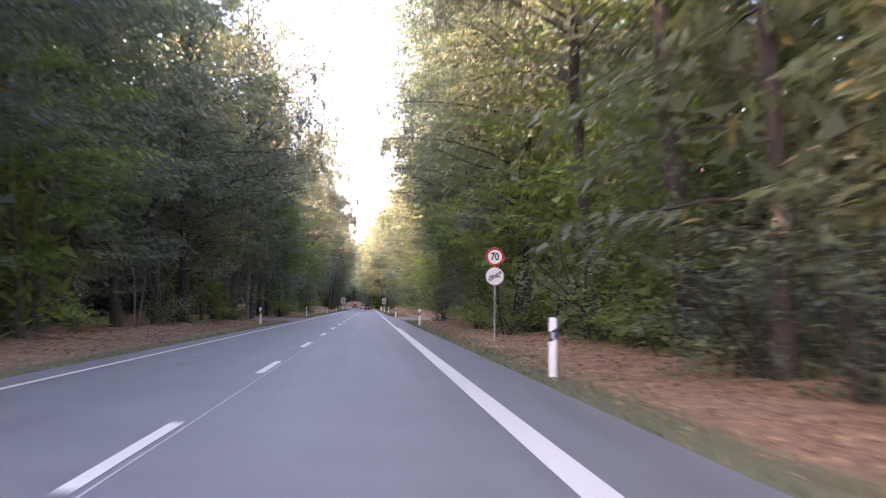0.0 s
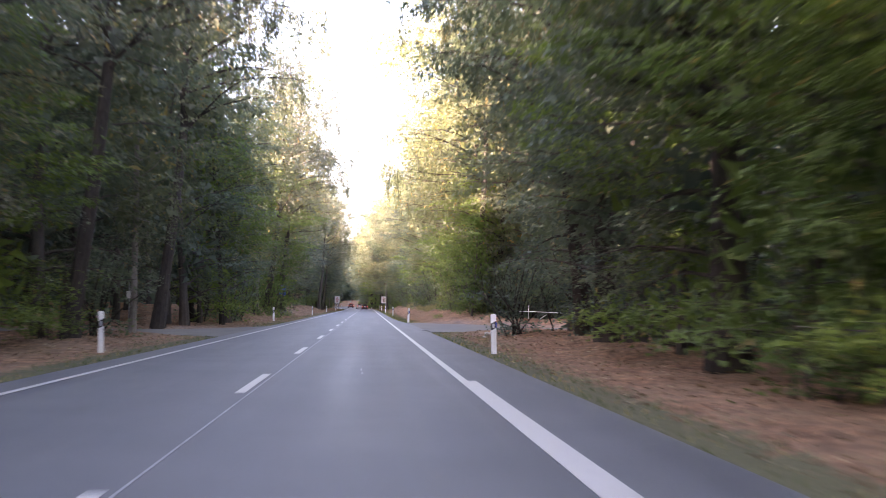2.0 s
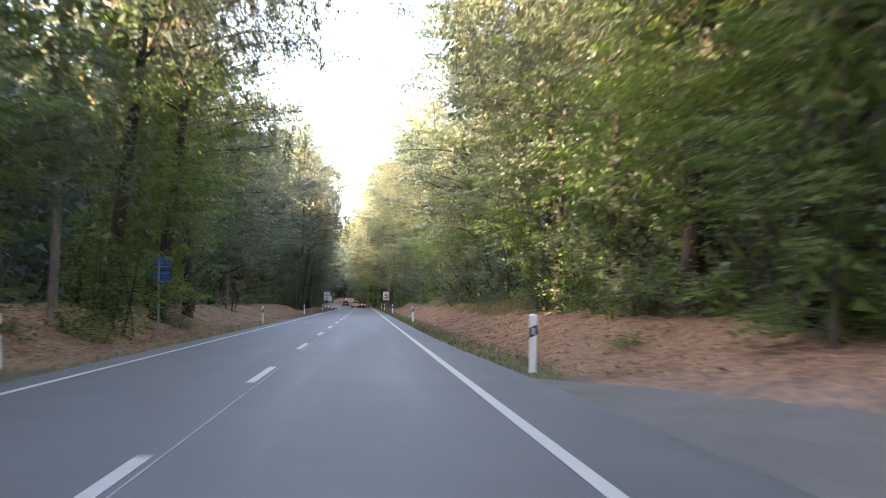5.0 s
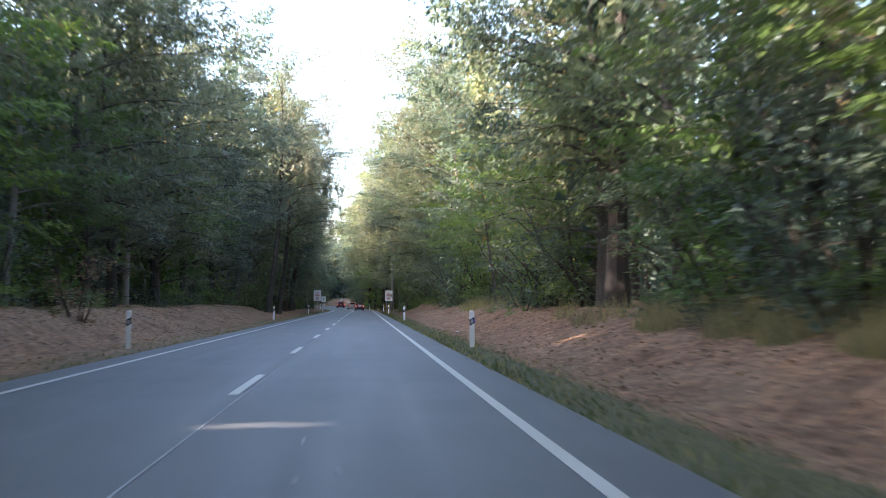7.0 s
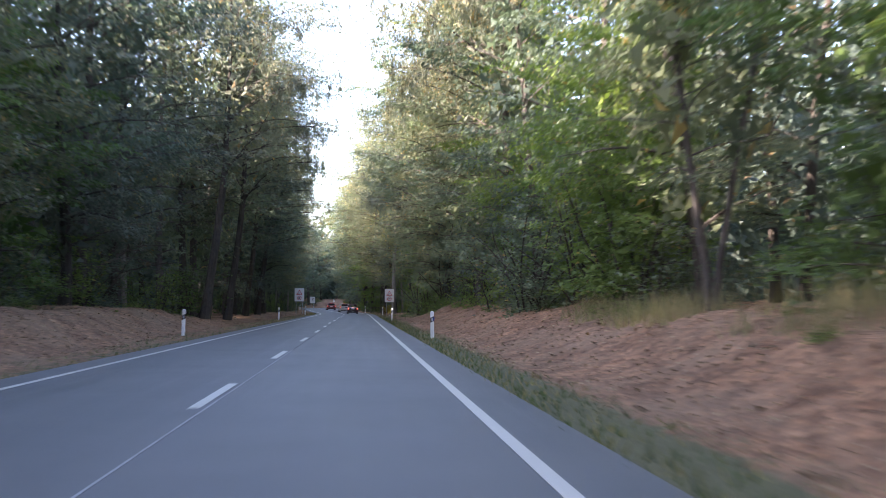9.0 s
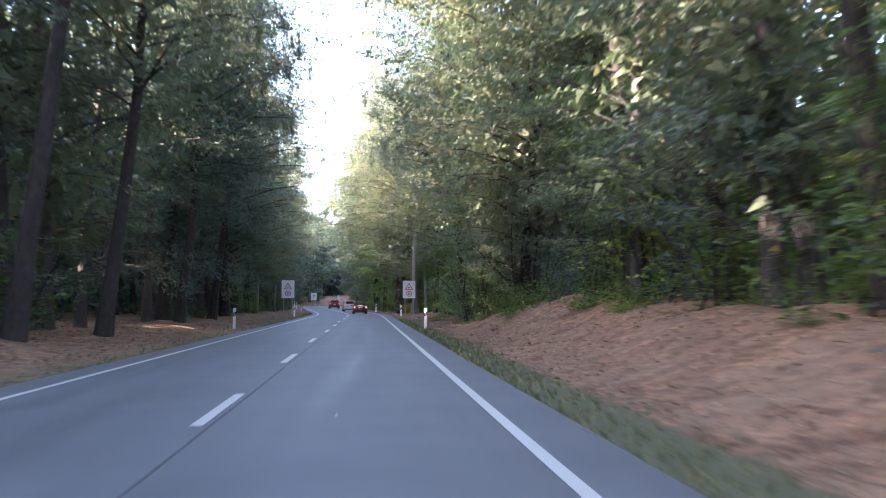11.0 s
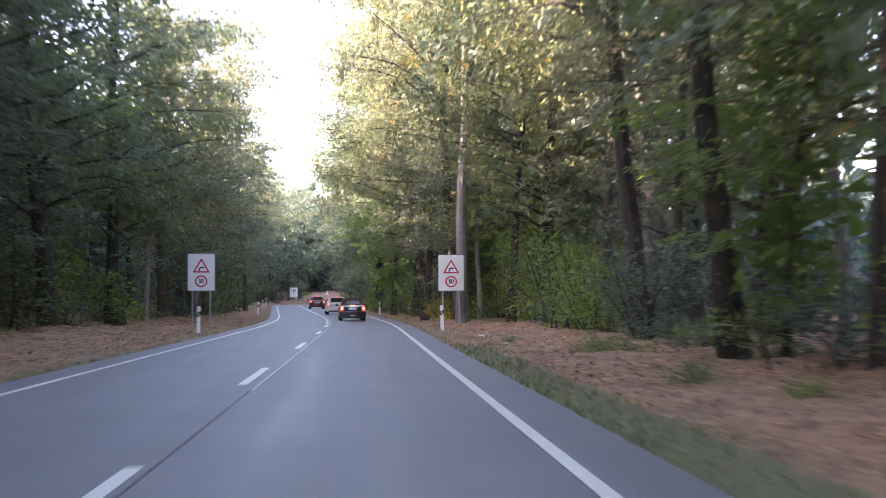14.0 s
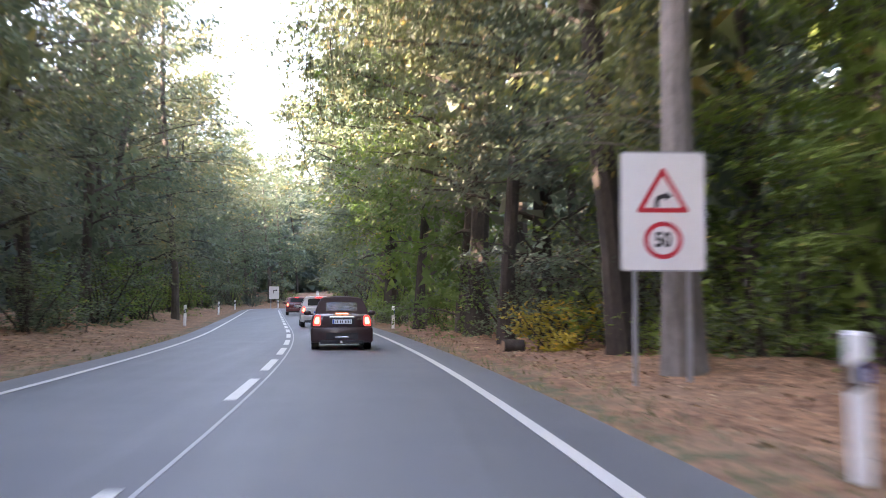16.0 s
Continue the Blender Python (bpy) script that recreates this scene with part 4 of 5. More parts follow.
for side in (-1, 1):
    s = 5.0
    while s < 456:
        u = side * (set_back(side, s) + rnd.uniform(-0.9, 1.2))
        if side > 0 and 72 < s < 93:
            u = max(u, 11.0)
        x, y, _ = on_road(s, kept_clear(s, u, 5.4))
        if not blocked(x, y):
            w = [3, 3, 3, 1.2, 2.6, 2.0]
            if side > 0 and 195 <= s < 262:
                w = [3.5, 1.5, 3, 0.2, 2.5, 0.5]
            if side > 0 and 95 < s < 195:
                w = [2, 3, 0.6, 2.2, 4.5, 1.5]
            if side > 0 and 56 < s < 92:
                w = [3, 0, 4, 0, 0, 0]
            if side > 0 and s > 284:
                w = [1.5, 3.5, 0.3, 2.2, 3.0, 2.5]
            if side < 0 and s >= 290:
                w = [3, 3, 0.4, 1.5, 3.5, 1]
            if side < 0 and 110 < s < 168:
                w = [0.3, 0.3, 0, 3, 4, 0]
            k = rnd.choices(range(6), w)[0]
            if side < 0 and 150 < s < 238:
                k = rnd.choices(range(6), [1.5, 3, 0, 2.5, 3, 1])[0]
            if side < 0 and 238 <= s < 294:
                k = rnd.choices(range(6), [1, 0, 4, 0, 0, 3])[0]
            if side > 0 and 262 < s <= 284:
                k = (0, 1, 2, 3, 0, 5)[rnd.choices(range(6), [1, 3, 0, 2, 4, 1])[0]]
            model = EDGE_TREES[k] if 22 < s < 372 else rnd.choice(FAR_TREES)
            plant(model, x, y, rnd.uniform(0.9, 1.15) + size_at(side, s), (180 if side > 0 else 0) + turn_at(s) + rnd.uniform(-55, 55), rnd.uniform(-2, 2))
        s += rnd.uniform(4.6, 7.4) if s < 430 else rnd.uniform(4, 6)
    s = -2.0
    while s < 480:
        for row in (8.0,):
            u = side * (set_back(side, s) + row + rnd.uniform(-2, 2))
            x, y, _ = on_road(s + rnd.uniform(-2, 2), u)
            if not blocked(x, y):
                plant(rnd.choice(DEEP_TREES), x, y, rnd.uniform(0.85, 1.1), rnd.uniform(0, 360))
        s += rnd.uniform(6.5, 9.5)
    s = 0.0
    while s < 460:
        u = side * (set_back(side, s) - rnd.uniform(-1.8, 1.2) - 0.3)
        x, y, _ = on_road(s, kept_clear(s, u, 2.2))
        open_floor = (side > 0 and 56 < s < 90) or (side < 0 and 246 < s < 292 and rnd.random() < 0.6) or (side < 0 and rnd.random() < 0.35 and s < 110)
        if not (blocked(x, y) or blocked(x - 1.6, y) or blocked(x, y + 1.8) or blocked(x, y - 1.8) or open_floor):
            plant(rnd.choices(SHRUBS, [4, 3, 2, 1.2])[0], x, y, rnd.uniform(0.75, 1.25) + (0.25 if side > 0 and 128 < s < 300 else 0), rnd.uniform(0, 360))
        s += rnd.uniform(1.9, 3.2) if side > 0 and 128 < s < 300 else rnd.uniform(2.6, 4.2)
# the wood that closes the bend
for k in range(22):
    x, y = -46 + 4.0 * k + rnd.uniform(-1, 1), 450 + rnd.uniform(0, 18) + abs(k - 12) * 0.3
    st, u = stations(x, y)
    if abs(u[0]) > 8.5:
        plant(rnd.choice(FAR_TREES), x, y, rnd.uniform(0.85, 1.1), rnd.uniform(0, 360))


def inner_wood():
    """The depth of the forest: one mass of dark leaf clumps behind the rows of trees."""
    g = Grower(99)
    r = g.r
    n = 205000
    s = r.uniform(-30, 500, n)
    side = r.choice((-1, 1), n)
    back = np.where(side > 0, 10.5 + 2 * (ease(140, 160, s) - ease(236, 262, s)), 10.5 + 3 * (ease(140, 165, s) - ease(225, 250, s)))
    deep = r.uniform(0, 1, n) ** 1.6
    near = r.uniform(0, 1, n) < np.where(side > 0, 0.58, 0.36)                # fine clumps in front, coarse ones in the depth
    u = side * (back + np.where(near, 4.5 + 9.5 * deep ** 0.7, 14 + 26 * deep))
    top = 21.5 + 3 * ripple(s, u, 14, 5) - 6 * (side > 0) * (ease(50, 60, s) - ease(106, 116, s) + ease(272, 282, s) - ease(330, 340, s)) - 5 * (side < 0) * (ease(106, 112, s) - ease(130, 138, s)) - 4 * (side < 0) * (ease(130, 138, s) - ease(160, 170, s)) - 2.5 * (side < 0) * (ease(320, 330, s) - ease(385, 395, s))
    z = top * r.uniform(0.0, 1.0, n) ** np.where(side > 0, 1.2, 0.95)
    x0, y0, h = (np.interp(s, LINE[:, 0], LINE[:, k]) for k in (1, 2, 3))
    x, y = x0 + u * np.cos(h), y0 + u * np.sin(h)
    m = 16000
    x, y, z = (np.concatenate(p) for p in ((x, r.uniform(-70, 90, m)), (y, 474 + 28 * r.uniform(0, 1, m) + 0 * r.uniform(0, 1, m)), (z, 20 * r.uniform(0, 1, m))))
    z = z + 0.02 * np.abs(x)
    ss, uu = stations(x, y)
    ride = (uu < -11) & (np.abs(ss - 265 - 0.35 * uu) < 4.2) & (z > 4) & (r.uniform(0, 1, len(x)) < 0.8)      # a narrow ride in the wood, where the low sun comes through
    near_glade = ((ss > 74) & (ss < 126) & (uu > 0) & (uu < 19)) | ((ss > 298) & (ss < 348) & (uu > 0) & (uu < 24))
    thin = (ss > 300) & (ss < 345) & (uu > 0) & (z > 6) & (r.uniform(0, 1, len(x)) < 0.75)          # open trunks let the low sky through
    keep = (np.abs(uu) > 9) & ~thin & ~ride & ~near_glade & ~((tracks_near(x, y) > 0) & (z < 4))
    p = np.stack([x, y, z], 1)[keep]
    k = len(p)
    g.leaf_p, g.leaf_d = [p], [r.normal(0, 1, (k, 3)) * (1, 1, 0.5)]
    g.leaf_n, g.leaf_s = [r.normal(0, 1, (k, 3)) + (0, 0, 0.3)], [r.uniform(0.9, 1.7, k) * np.where(np.concatenate([near, np.zeros(m, bool)])[keep], 0.42, 1.0) * np.where(np.abs(uu[keep]) > 32, 1.5, 1.0) * np.where(uu[keep] < 0, 1.55, 1.0)]
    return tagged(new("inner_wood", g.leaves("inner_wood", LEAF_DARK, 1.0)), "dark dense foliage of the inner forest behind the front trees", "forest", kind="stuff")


inner_wood()


def far_wood():
    """The canopy of the wide forest beyond, in large clumps."""
    g = Grower(98)
    r = g.r
    n = 42000
    x, y = r.uniform(-170, 170, n), r.uniform(-110, 640, n)
    s, u = stations(x, y)
    open_wood = (u > 0) & (u < 95) & (s > 305) & (s < 420) & (r.uniform(0, 1, n) < 0.8)
    keep = (np.abs(u) > 46) & ~open_wood | (y < -34) & (np.abs(u) > 9) | (y > 505) & (np.abs(x + 20) > 0)
    x, y = x[keep], y[keep]
    k = len(x)
    z = 12 + 9 * np.sqrt(r.uniform(0, 1, k)) + 1.5 * ripple(x, y, 25, 31)
    g.leaf_p, g.leaf_d = [np.stack([x, y, z], 1)], [r.normal(0, 1, (k, 3)) * (1, 1, 0.4)]
    g.leaf_n, g.leaf_s = [r.normal(0, 0.6, (k, 3)) + (0, 0, 0.8)], [r.uniform(3.0, 5.2, k)]
    return tagged(new("far_wood", g.leaves("far_wood", LEAF_OAK, 1.0)), "green canopy of the wide forest behind the roadside trees", "forest", kind="stuff")


far_wood()

# thick low growth past the forest track
for k in range(30):
    s = 117.5 + 1.25 * k + rnd.uniform(-0.6, 0.6)
    x, y, _ = on_road(s, 9.3 + 0.03 * k + rnd.uniform(-0.3, 1.6))
    if not blocked(x, y):
        plant(rnd.choices(SHRUBS, [3, 2, 3, 1])[0], x, y, rnd.uniform(0.7, 1.2), rnd.uniform(0, 360))

# tall trees that lean their crowns over the road; those at u < -13 added unseen to block the sun
HIGH = tall_tree("high_oak_tree", "very tall oak with a wide dark crown, over the road and added behind as sun blocker", 81, 27, 0.13, 6.6, 0.34, LEAF_BEECH, BARK_DARK, 15500, 0.265, 0.3)
for s, u, k, turn in ((342, 6.7, 1.15, 170), (364, 6.0, 1.15, 190), (272, -9.6, 1.05, 60), (289, -8.4, 1.0, 10), (63, -8.9, 0.93, 20), (106, -9.0, 0.66, 10), (113, -9.2, 0.64, 40), (120, -8.8, 0.62, -20), (129, -9.0, 0.66, 15), (46, 8.6, 0.95, 180), (59, 8.2, 1.0, 170), (71, 8.8, 0.95, 190), (80, 14.0, 1.0, 185), (256, 13.0, 1.05, 170), (158, -24.0, 0.95, 40), (80.5, -13.5, 1.0, 20), (94, -15.0, 1.0, 60), (165, -24.5, 0.95, 90), (197, -15.5, 0.8, 10), (204, -16.0, 0.8, 70), (212, -15.5, 0.8, 150), (314, 10.0, 0.95, 170), (298, -9.8, 0.95, 5), (308, -10.0, 1.0, -20), (319, -10.2, 0.95, 25), (170, 9.8, 1.0, 170), (268, 13.5, 1.0, 180)):
    x, y, _ = on_road(s, u)
    plant(HIGH, x, y, k, turn)
for s, u, k, turn in ((164, -10.8, 1.0, 30), (188, -10.2, 0.95, 20), (198, -10.0, 0.9, -25), (208, -10.2, 0.98, 10), (218, -9.8, 0.95, 30)):
    x, y, _ = on_road(s, u)
    plant(EDGE_TREES[1], x, y, k, turn)
for model, s, u, k, turn in ((EDGE_TREES[4], 115.5, 9.3, 0.62, 180), (EDGE_TREES[2], 254.5, 13.2, 0.95, 170), (EDGE_TREES[2], 262, 13.0, 1.05, 160), (EDGE_TREES[2], 141, 12.0, 1.05, 170), (EDGE_TREES[2], 147, 12.8, 1.0, 200), (EDGE_TREES[2], 152, 12.0, 0.95, 180), (EDGE_TREES[2], 329, 9.6, 0.9, 180), (EDGE_TREES[2], 333.5, 9.0, 0.85, 200), (EDGE_TREES[4], 120, 10.5, 0.85, 170), (EDGE_TREES[2], 119.5, 15.0, 1.0, 185), (EDGE_TREES[2], 121.5, 18.0, 1.0, 120), (EDGE_TREES[4], 124.5, 10.5, 0.95, 190), (EDGE_TREES[4], 129, 10.2, 0.85, 150), (EDGE_TREES[4], 321.5, 10.8, 0.8, 150), (EDGE_TREES[4], 325.5, 12.0, 0.95, 185)):
    x, y, _ = on_road(s, u)
    plant(model, x, y, k, turn, fixed=True)
for s, u in ((78, -13), (84, -17.5), (96, -13.5), (101, -9.5), (104, -15), (79, 13), (86, 15), (99, 15.5), (104, 17)):
    x, y, _ = on_road(s, u)
    if not blocked(x, y):
        plant(EDGE_TREES[2], x, y, rnd.uniform(0.8, 1.0), (180 if u > 0 else 0) + rnd.uniform(-60, 60))

# single trees that stand out
big = tall_tree("beech_trunk_tree", "stout grey beech with a smooth straight trunk behind the warning board", 71, 26, 0.42, 7.6, 0.31, LEAF_BEECH, BARK_PALE, 9000, 0.3, lean=0.01)
plant(big, 6.93, 321.6)
slim = tall_tree("young_birch", "slender young tree with a thin pale stem on the bank", 72, 15, 0.22, 2.4, 0.09, LEAF_BIRCH, BARK, 3000, 0.16, lean=0.02)
plant(slim, 9.35, 196.4)
plant(slim, 9.6, 196.9, 0.9, 130, 2)
white = tall_tree("birch_stem_tree", "birch with a long bare white stem inside the wood", 74, 18, 0.55, 2.6, 0.11, LEAF_BIRCH, BARK_WHITE, 1800, 0.2, lean=0.02)
plant(white, 15.7, 305.6)
plant(white, 17.0, 305.9, 0.95, 80)
for s, u, k in ((302, 16.0, 0.9), (305.5, 12.6, 0.85), (309, 13.4, 0.95), (313, 15.2, 0.9), (316.5, 12.4, 0.85), (321, 15.0, 0.95), (326, 12.8, 0.9)):
    x, y, _ = on_road(s, u)
    plant(DEEP_TREES[1], x, y, k, 50 * s)
pale = tall_tree("young_birch", "thin white birch stem at the edge of the wood", 73, 9, 0.4, 1.8, 0.06, LEAF_BIRCH, BARK_BIRCH, 900, 0.16, lean=0.03)
plant(pale, -11.0, 60.3)


# low plants scattered over the banks
for k in range(90):
    side = 1 if k % 3 else -1
    s = rnd.uniform(118, 300) if side > 0 else rnd.uniform(112, 235)
    u = side * (set_back(side, s) - 0.6 - 2.4 * rnd.random() ** 2.2)
    x, y, _ = on_road(s, u)
    if not blocked(x, y) and abs(x - 9.65) + abs(y - 196.4) > 2:
        plant(rnd.choices(SHRUBS[2:], [1, 3])[0], x, y, rnd.uniform(0.22, 0.55), rnd.uniform(0, 360))
plant(SHRUBS[1], 7.9, 82.3, 0.9, 40)
# broad crowns that reach far out over the lanes
OVER = tall_tree("overhanging_oak_tree", "leaning oak with a broad dull green crown over the lanes", 93, 24, 0.36, 8.4, 0.28, LEAF_OAK, BARK_DARK, 17000, 0.255, 0.3, tiers=0.6, weep=0.25, dense=0.05)
OVER_PALE = tall_tree("overhanging_birch_tree", "broad birch with yellow-green hanging boughs over the lanes", 94, 23, 0.3, 8.2, 0.2, LEAF_BIRCH, BARK_DARK, 11000, 0.28, 0.3, tiers=0.6, weep=0.4, dense=0.05)
for model, s, u, k, turn in ((OVER, 76, -8.0, 1.03, 10), (OVER, 93.5, -8.6, 1.12, 10), (OVER, 137, -7.4, 1.0, -8), (OVER, 144, -7.0, 1.05, 5), (OVER_PALE, 152, -7.0, 1.08, 0), (OVER, 241, -7.6, 1.05, 0), (OVER, 249, -7.2, 0.95, 0), (OVER, 268, -8.0, 0.95, 12), (OVER, 281, -8.2, 0.95, -10),
                             (OVER, 25, 9.6, 1.0, 180), (OVER, 36, 9.8, 0.95, 175), (OVER, 87.5, 11.6, 1.05, 185), (OVER_PALE, 118, 9.9, 1.3, 180), (OVER_PALE, 124, 9.6, 1.3, 190), (OVER_PALE, 132, 10.6, 1.15, 172), (OVER, 229, 10.6, 1.0, 175), (OVER, 238, 11.0, 1.05, 185), (OVER, 247, 11.2, 1.08, 180),
                             (OVER, 288, 9.2, 1.0, 185), (OVER, 299, 10.4, 1.05, 180), (OVER_PALE, 310, 11.6, 1.22, 175), (OVER, 327, 7.6, 1.12, 190), (OVER_PALE, 336, 6.6, 1.16, 175), (OVER_PALE, 352, 5.9, 1.16, 185), (OVER_PALE, 317, 8.8, 1.1, 182), (OVER_PALE, 345, 6.8, 1.35, 178), (OVER, 79.5, 10.0, 1.05, 178)):
    x, y, _ = on_road(s, u)
    plant(model, x, y, k, turn, fixed=True)
TALL_BIRCH = tall_tree("tall_birch", "tall thin-crowned birch with drooping yellow-green twigs over the road", 91, 25, 0.3, 6.4, 0.15, LEAF_BIRCH, BARK_DARK, 8500, 0.2, 0.4, weep=0.9, dense=0.01)
for s, u, turn in ((127.5, 10.6, 165), (131, 9.3, 170), (104, -6.8, 0), (140, 9.4, 200), (157, -7.6, 0), (149, -8.4, 20), (345, -9.4, 0), (357, -8.6, 10), (324, 11.5, 170), (283, 9.6, 175), (296, 10.4, 185)):
    x, y, _ = on_road(s, u)
    plant(TALL_BIRCH, x, y, 0.95 + 0.004 * (s % 17), turn)
SKY_TREE = tall_tree("high_birch", "very tall thin-stemmed birch with a sparse airy crown", 92, 33, 0.6, 5.5, 0.2, LEAF_BIRCH, BARK, 7000, 0.24, 0.5, limbs=30, weep=0.8, dense=0.0)
plant(SKY_TREE, -9.4, 368.0, 1.0, 20)
plant(SKY_TREE, -11.4, 358.0, 0.95, 130)
# the wood round the forest tracks and behind the warning board
for s, u in ((76, 17), (78, 22), (99, 20), (106, 14), (108, 21), (111, 17), (119, 15), (121, 20), (124, 14), (80, -22), (95, -18), (107, -19), (110, -14), (113, -22), (120, -16), (122, -23), (77, -18), (312, 13), (315, 18), (320, 12.5), (323, 17), (328, 13), (331, 19), (336, 14), (341, 18), (344, 13)):
    x, y, _ = on_road(s + rnd.uniform(-0.8, 0.8), u + rnd.uniform(-0.8, 0.8))
    if not blocked(x, y):
        plant(rnd.choice(FAR_TREES[:2]), x, y, rnd.uniform(0.8, 1.05), rnd.uniform(0, 360))
for k in range(24):
    s = 311 + 1.5 * k + rnd.uniform(-0.5, 0.5)
    x, y, _ = on_road(s, (10.6 if s < 322 else 9.4) + rnd.uniform(-0.4, 1.6))
    plant(rnd.choice((SHRUBS[0], SHRUBS[0], SHRUBS[1], SHRUBS[2])), x, y, rnd.uniform(0.95, 1.5), rnd.uniform(0, 360))


def bent_sapling():
    """A thin pale stem that bows over, with a few leaves at its tip."""
    g = Grower(77)
    stem = np.array([(0, 0, -0.1), (0.03, 0, 1.2), (-0.02, 0.05, 2.3), (-0.2, 0.1, 3.3), (-0.6, 0.15, 4.0), (-1.1, 0.2, 4.3)])
    g.wood.tube(stem, [0.045, 0.04, 0.034, 0.026, 0.018, 0.008], 6)
    g.spray(stem[3:], 120, 0.5, 0.11)
    t = thing("bent_sapling", "thin pale bent sapling stem with few leaves", "tree", "undergrowth beside the road")
    part("trunk", g.wood, BARK_BIRCH, t, "", True)
    c = new("crown", g.leaves("bent_sapling_crown", LEAF_SHRUB))
    c.parent = t
    return t


plant(bent_sapling(), -8.65, 49.0)

# dark beeches with low boughs: before the forest track, and over the pole barrier
for s, u, k in ((51, 8.8, 0.95), (57, 8.9, 1.1), (65, 9.2, 1.0)):
    plant(EDGE_TREES[4], u, s, k, 180 + 25 * math.sin(s))
for y, u, k in ((253.5, 9.8, 0.95), (261.5, 9.9, 1.0), (232.5, 10.0, 1.0), (243, 9.8, 0.95)):
    plant(EDGE_TREES[0], u, y, k, 180 + 30 * math.sin(y))
for x, y, k, turn in ((8.9, 61.5, 0.85, 165), (10.2, 69.5, 0.8, 190), (13.6, 107.0, 1.0, 170), (17.8, 102.0, 0.95, 190), (20.0, 109.5, 1.0, 180), (12.8, 121.5, 0.9, 200), (17.0, 122.0, 0.95, 180)):
    plant(EDGE_TREES[2], x, y, k, turn)
for x, y, k in ((13.0, 104.0, 1.35), (14.8, 107.6, 1.6), (16.2, 102.6, 1.5), (17.6, 106.5, 1.7), (12.4, 109.5, 1.1), (19.5, 104.0, 1.7), (11.6, 118.8, 1.3), (14.0, 119.5, 1.5), (16.8, 119.0, 1.6)):
    plant(SHRUBS[1 if k < 1.6 else 2], x, y, k, 70 * x)

# young hornbeams that hang fresh green boughs over the verge
for s, u, k in ((26, 9.4, 0.75), (47, 9.0, 0.7), (54, 8.9, 0.8), (152, 10.6, 0.85), (162, 10.4, 0.8), (176, 10.6, 0.9), (186, 10.5, 0.75), (204, 10.4, 0.9), (213, 10.6, 0.8), (222, 10.2, 0.85), (160, -10.4, 0.85), (181, -10.6, 0.9), (199, -10.2, 0.8), (287, 9.8, 0.85), (329, 10.2, 0.85)):
    x, y, _ = on_road(s, u)
    plant(EDGE_TREES[4], x, y, k, (180 if u > 0 else 0) + 37 * math.sin(s))

# dark saplings under the trees before the forest track
for k in range(22):
    x, y, _ = on_road(60 + 1.15 * k + rnd.uniform(-0.5, 0.5), rnd.uniform(10.6, 13.5))
    if not blocked(x, y):
        plant(rnd.choice((SHRUBS[1], SHRUBS[2], SHRUBS[2])), x, y, rnd.uniform(0.9, 1.5), rnd.uniform(0, 360))
for s, u in ((326, 10.0), (331, 9.2), (337, 9.0)):
    x, y, _ = on_road(s, u)
    plant(EDGE_TREES[2], x, y, 0.85 + 0.01 * (s % 5), 180 + 20 * math.sin(s))

# dense dark growth behind the pole barrier
for k in range(26):
    s, u = rnd.uniform(117.6, 124), rnd.uniform(11, 21)
    if k > 17:
        s, u = rnd.uniform(100, 113), rnd.uniform(17.5, 23)
    x, y, _ = on_road(s, u)
    if not blocked(x, y):
        plant(rnd.choice((SHRUBS[1], SHRUBS[2], SHRUBS[1])), x, y, rnd.uniform(0.9, 1.5), rnd.uniform(0, 360))

# the dense wood at the start of the stretch
for s in range(14, 62, 6):
    for u in (-13.4, 13.0):
        x, y, _ = on_road(s + rnd.uniform(-1.5, 1.5), u + rnd.uniform(-0.8, 0.8))
        plant(FAR_TREES[rnd.choice((0, 1))], x, y, rnd.uniform(0.95, 1.15), (180 if u > 0 else 0) + rnd.uniform(-40, 40))
for k in range(15):
    s = 19 + 2.5 * k + rnd.uniform(-0.6, 0.6)
    x, y, _ = on_road(s, rnd.uniform(9.0, 10.4))
    plant(rnd.choice((SHRUBS[0], SHRUBS[1], SHRUBS[2])), x, y, rnd.uniform(0.9, 1.35), rnd.uniform(0, 360))


# ---- cars ----
def car_paint(name, colour, rough=0.28):
    m, n, l, b = material(name, rough)
    dust = noise_node(n, l, 3.5, 6, 0.65)
    r = ramp(n, l, dust.outputs["Fac"], [(0.35, colour), (0.8, tuple(min(1, c * 1.25 + 0.006) for c in colour))])
    l.new(r.outputs["Color"], b.inputs["Base Color"])
    b.inputs["Coat Weight"].default_value = 0.25
    return m


GLASS, _, _, gb = material("car_glass", 0.03)
gb.inputs["Base Color"].default_value = (0.30, 0.33, 0.35, 1)
gb.inputs["Transmission Weight"].default_value = 0.85
DARK_GLASS = plain("tinted_glass", (0.012, 0.014, 0.016), 0.12, vary=0.05, spec=0.15)
RUBBER = plain("tyre_rubber", (0.018, 0.018, 0.018), 0.85)
CHROME = plain("chrome", (0.72, 0.72, 0.72), 0.14, 1.0, vary=0.03)
TRIM = plain("dark_trim", (0.014, 0.014, 0.015), 0.6)
SOFT_TOP = plain("soft_top_cloth", (0.036, 0.021, 0.018), 0.95, vary=0.25, scale=20, relief=0.003)
BROWN_PAINT = car_paint("brown_black_paint", (0.026, 0.008, 0.009))
SILVER_PAINT = car_paint("pale_silver_paint", (0.36, 0.345, 0.33))
RED_PAINT = car_paint("dark_red_paint", (0.085, 0.009, 0.010))
BRAKE_ON = lamp_material("lit_brake_lens", (1.0, 0.022, 0.014), 0.28)
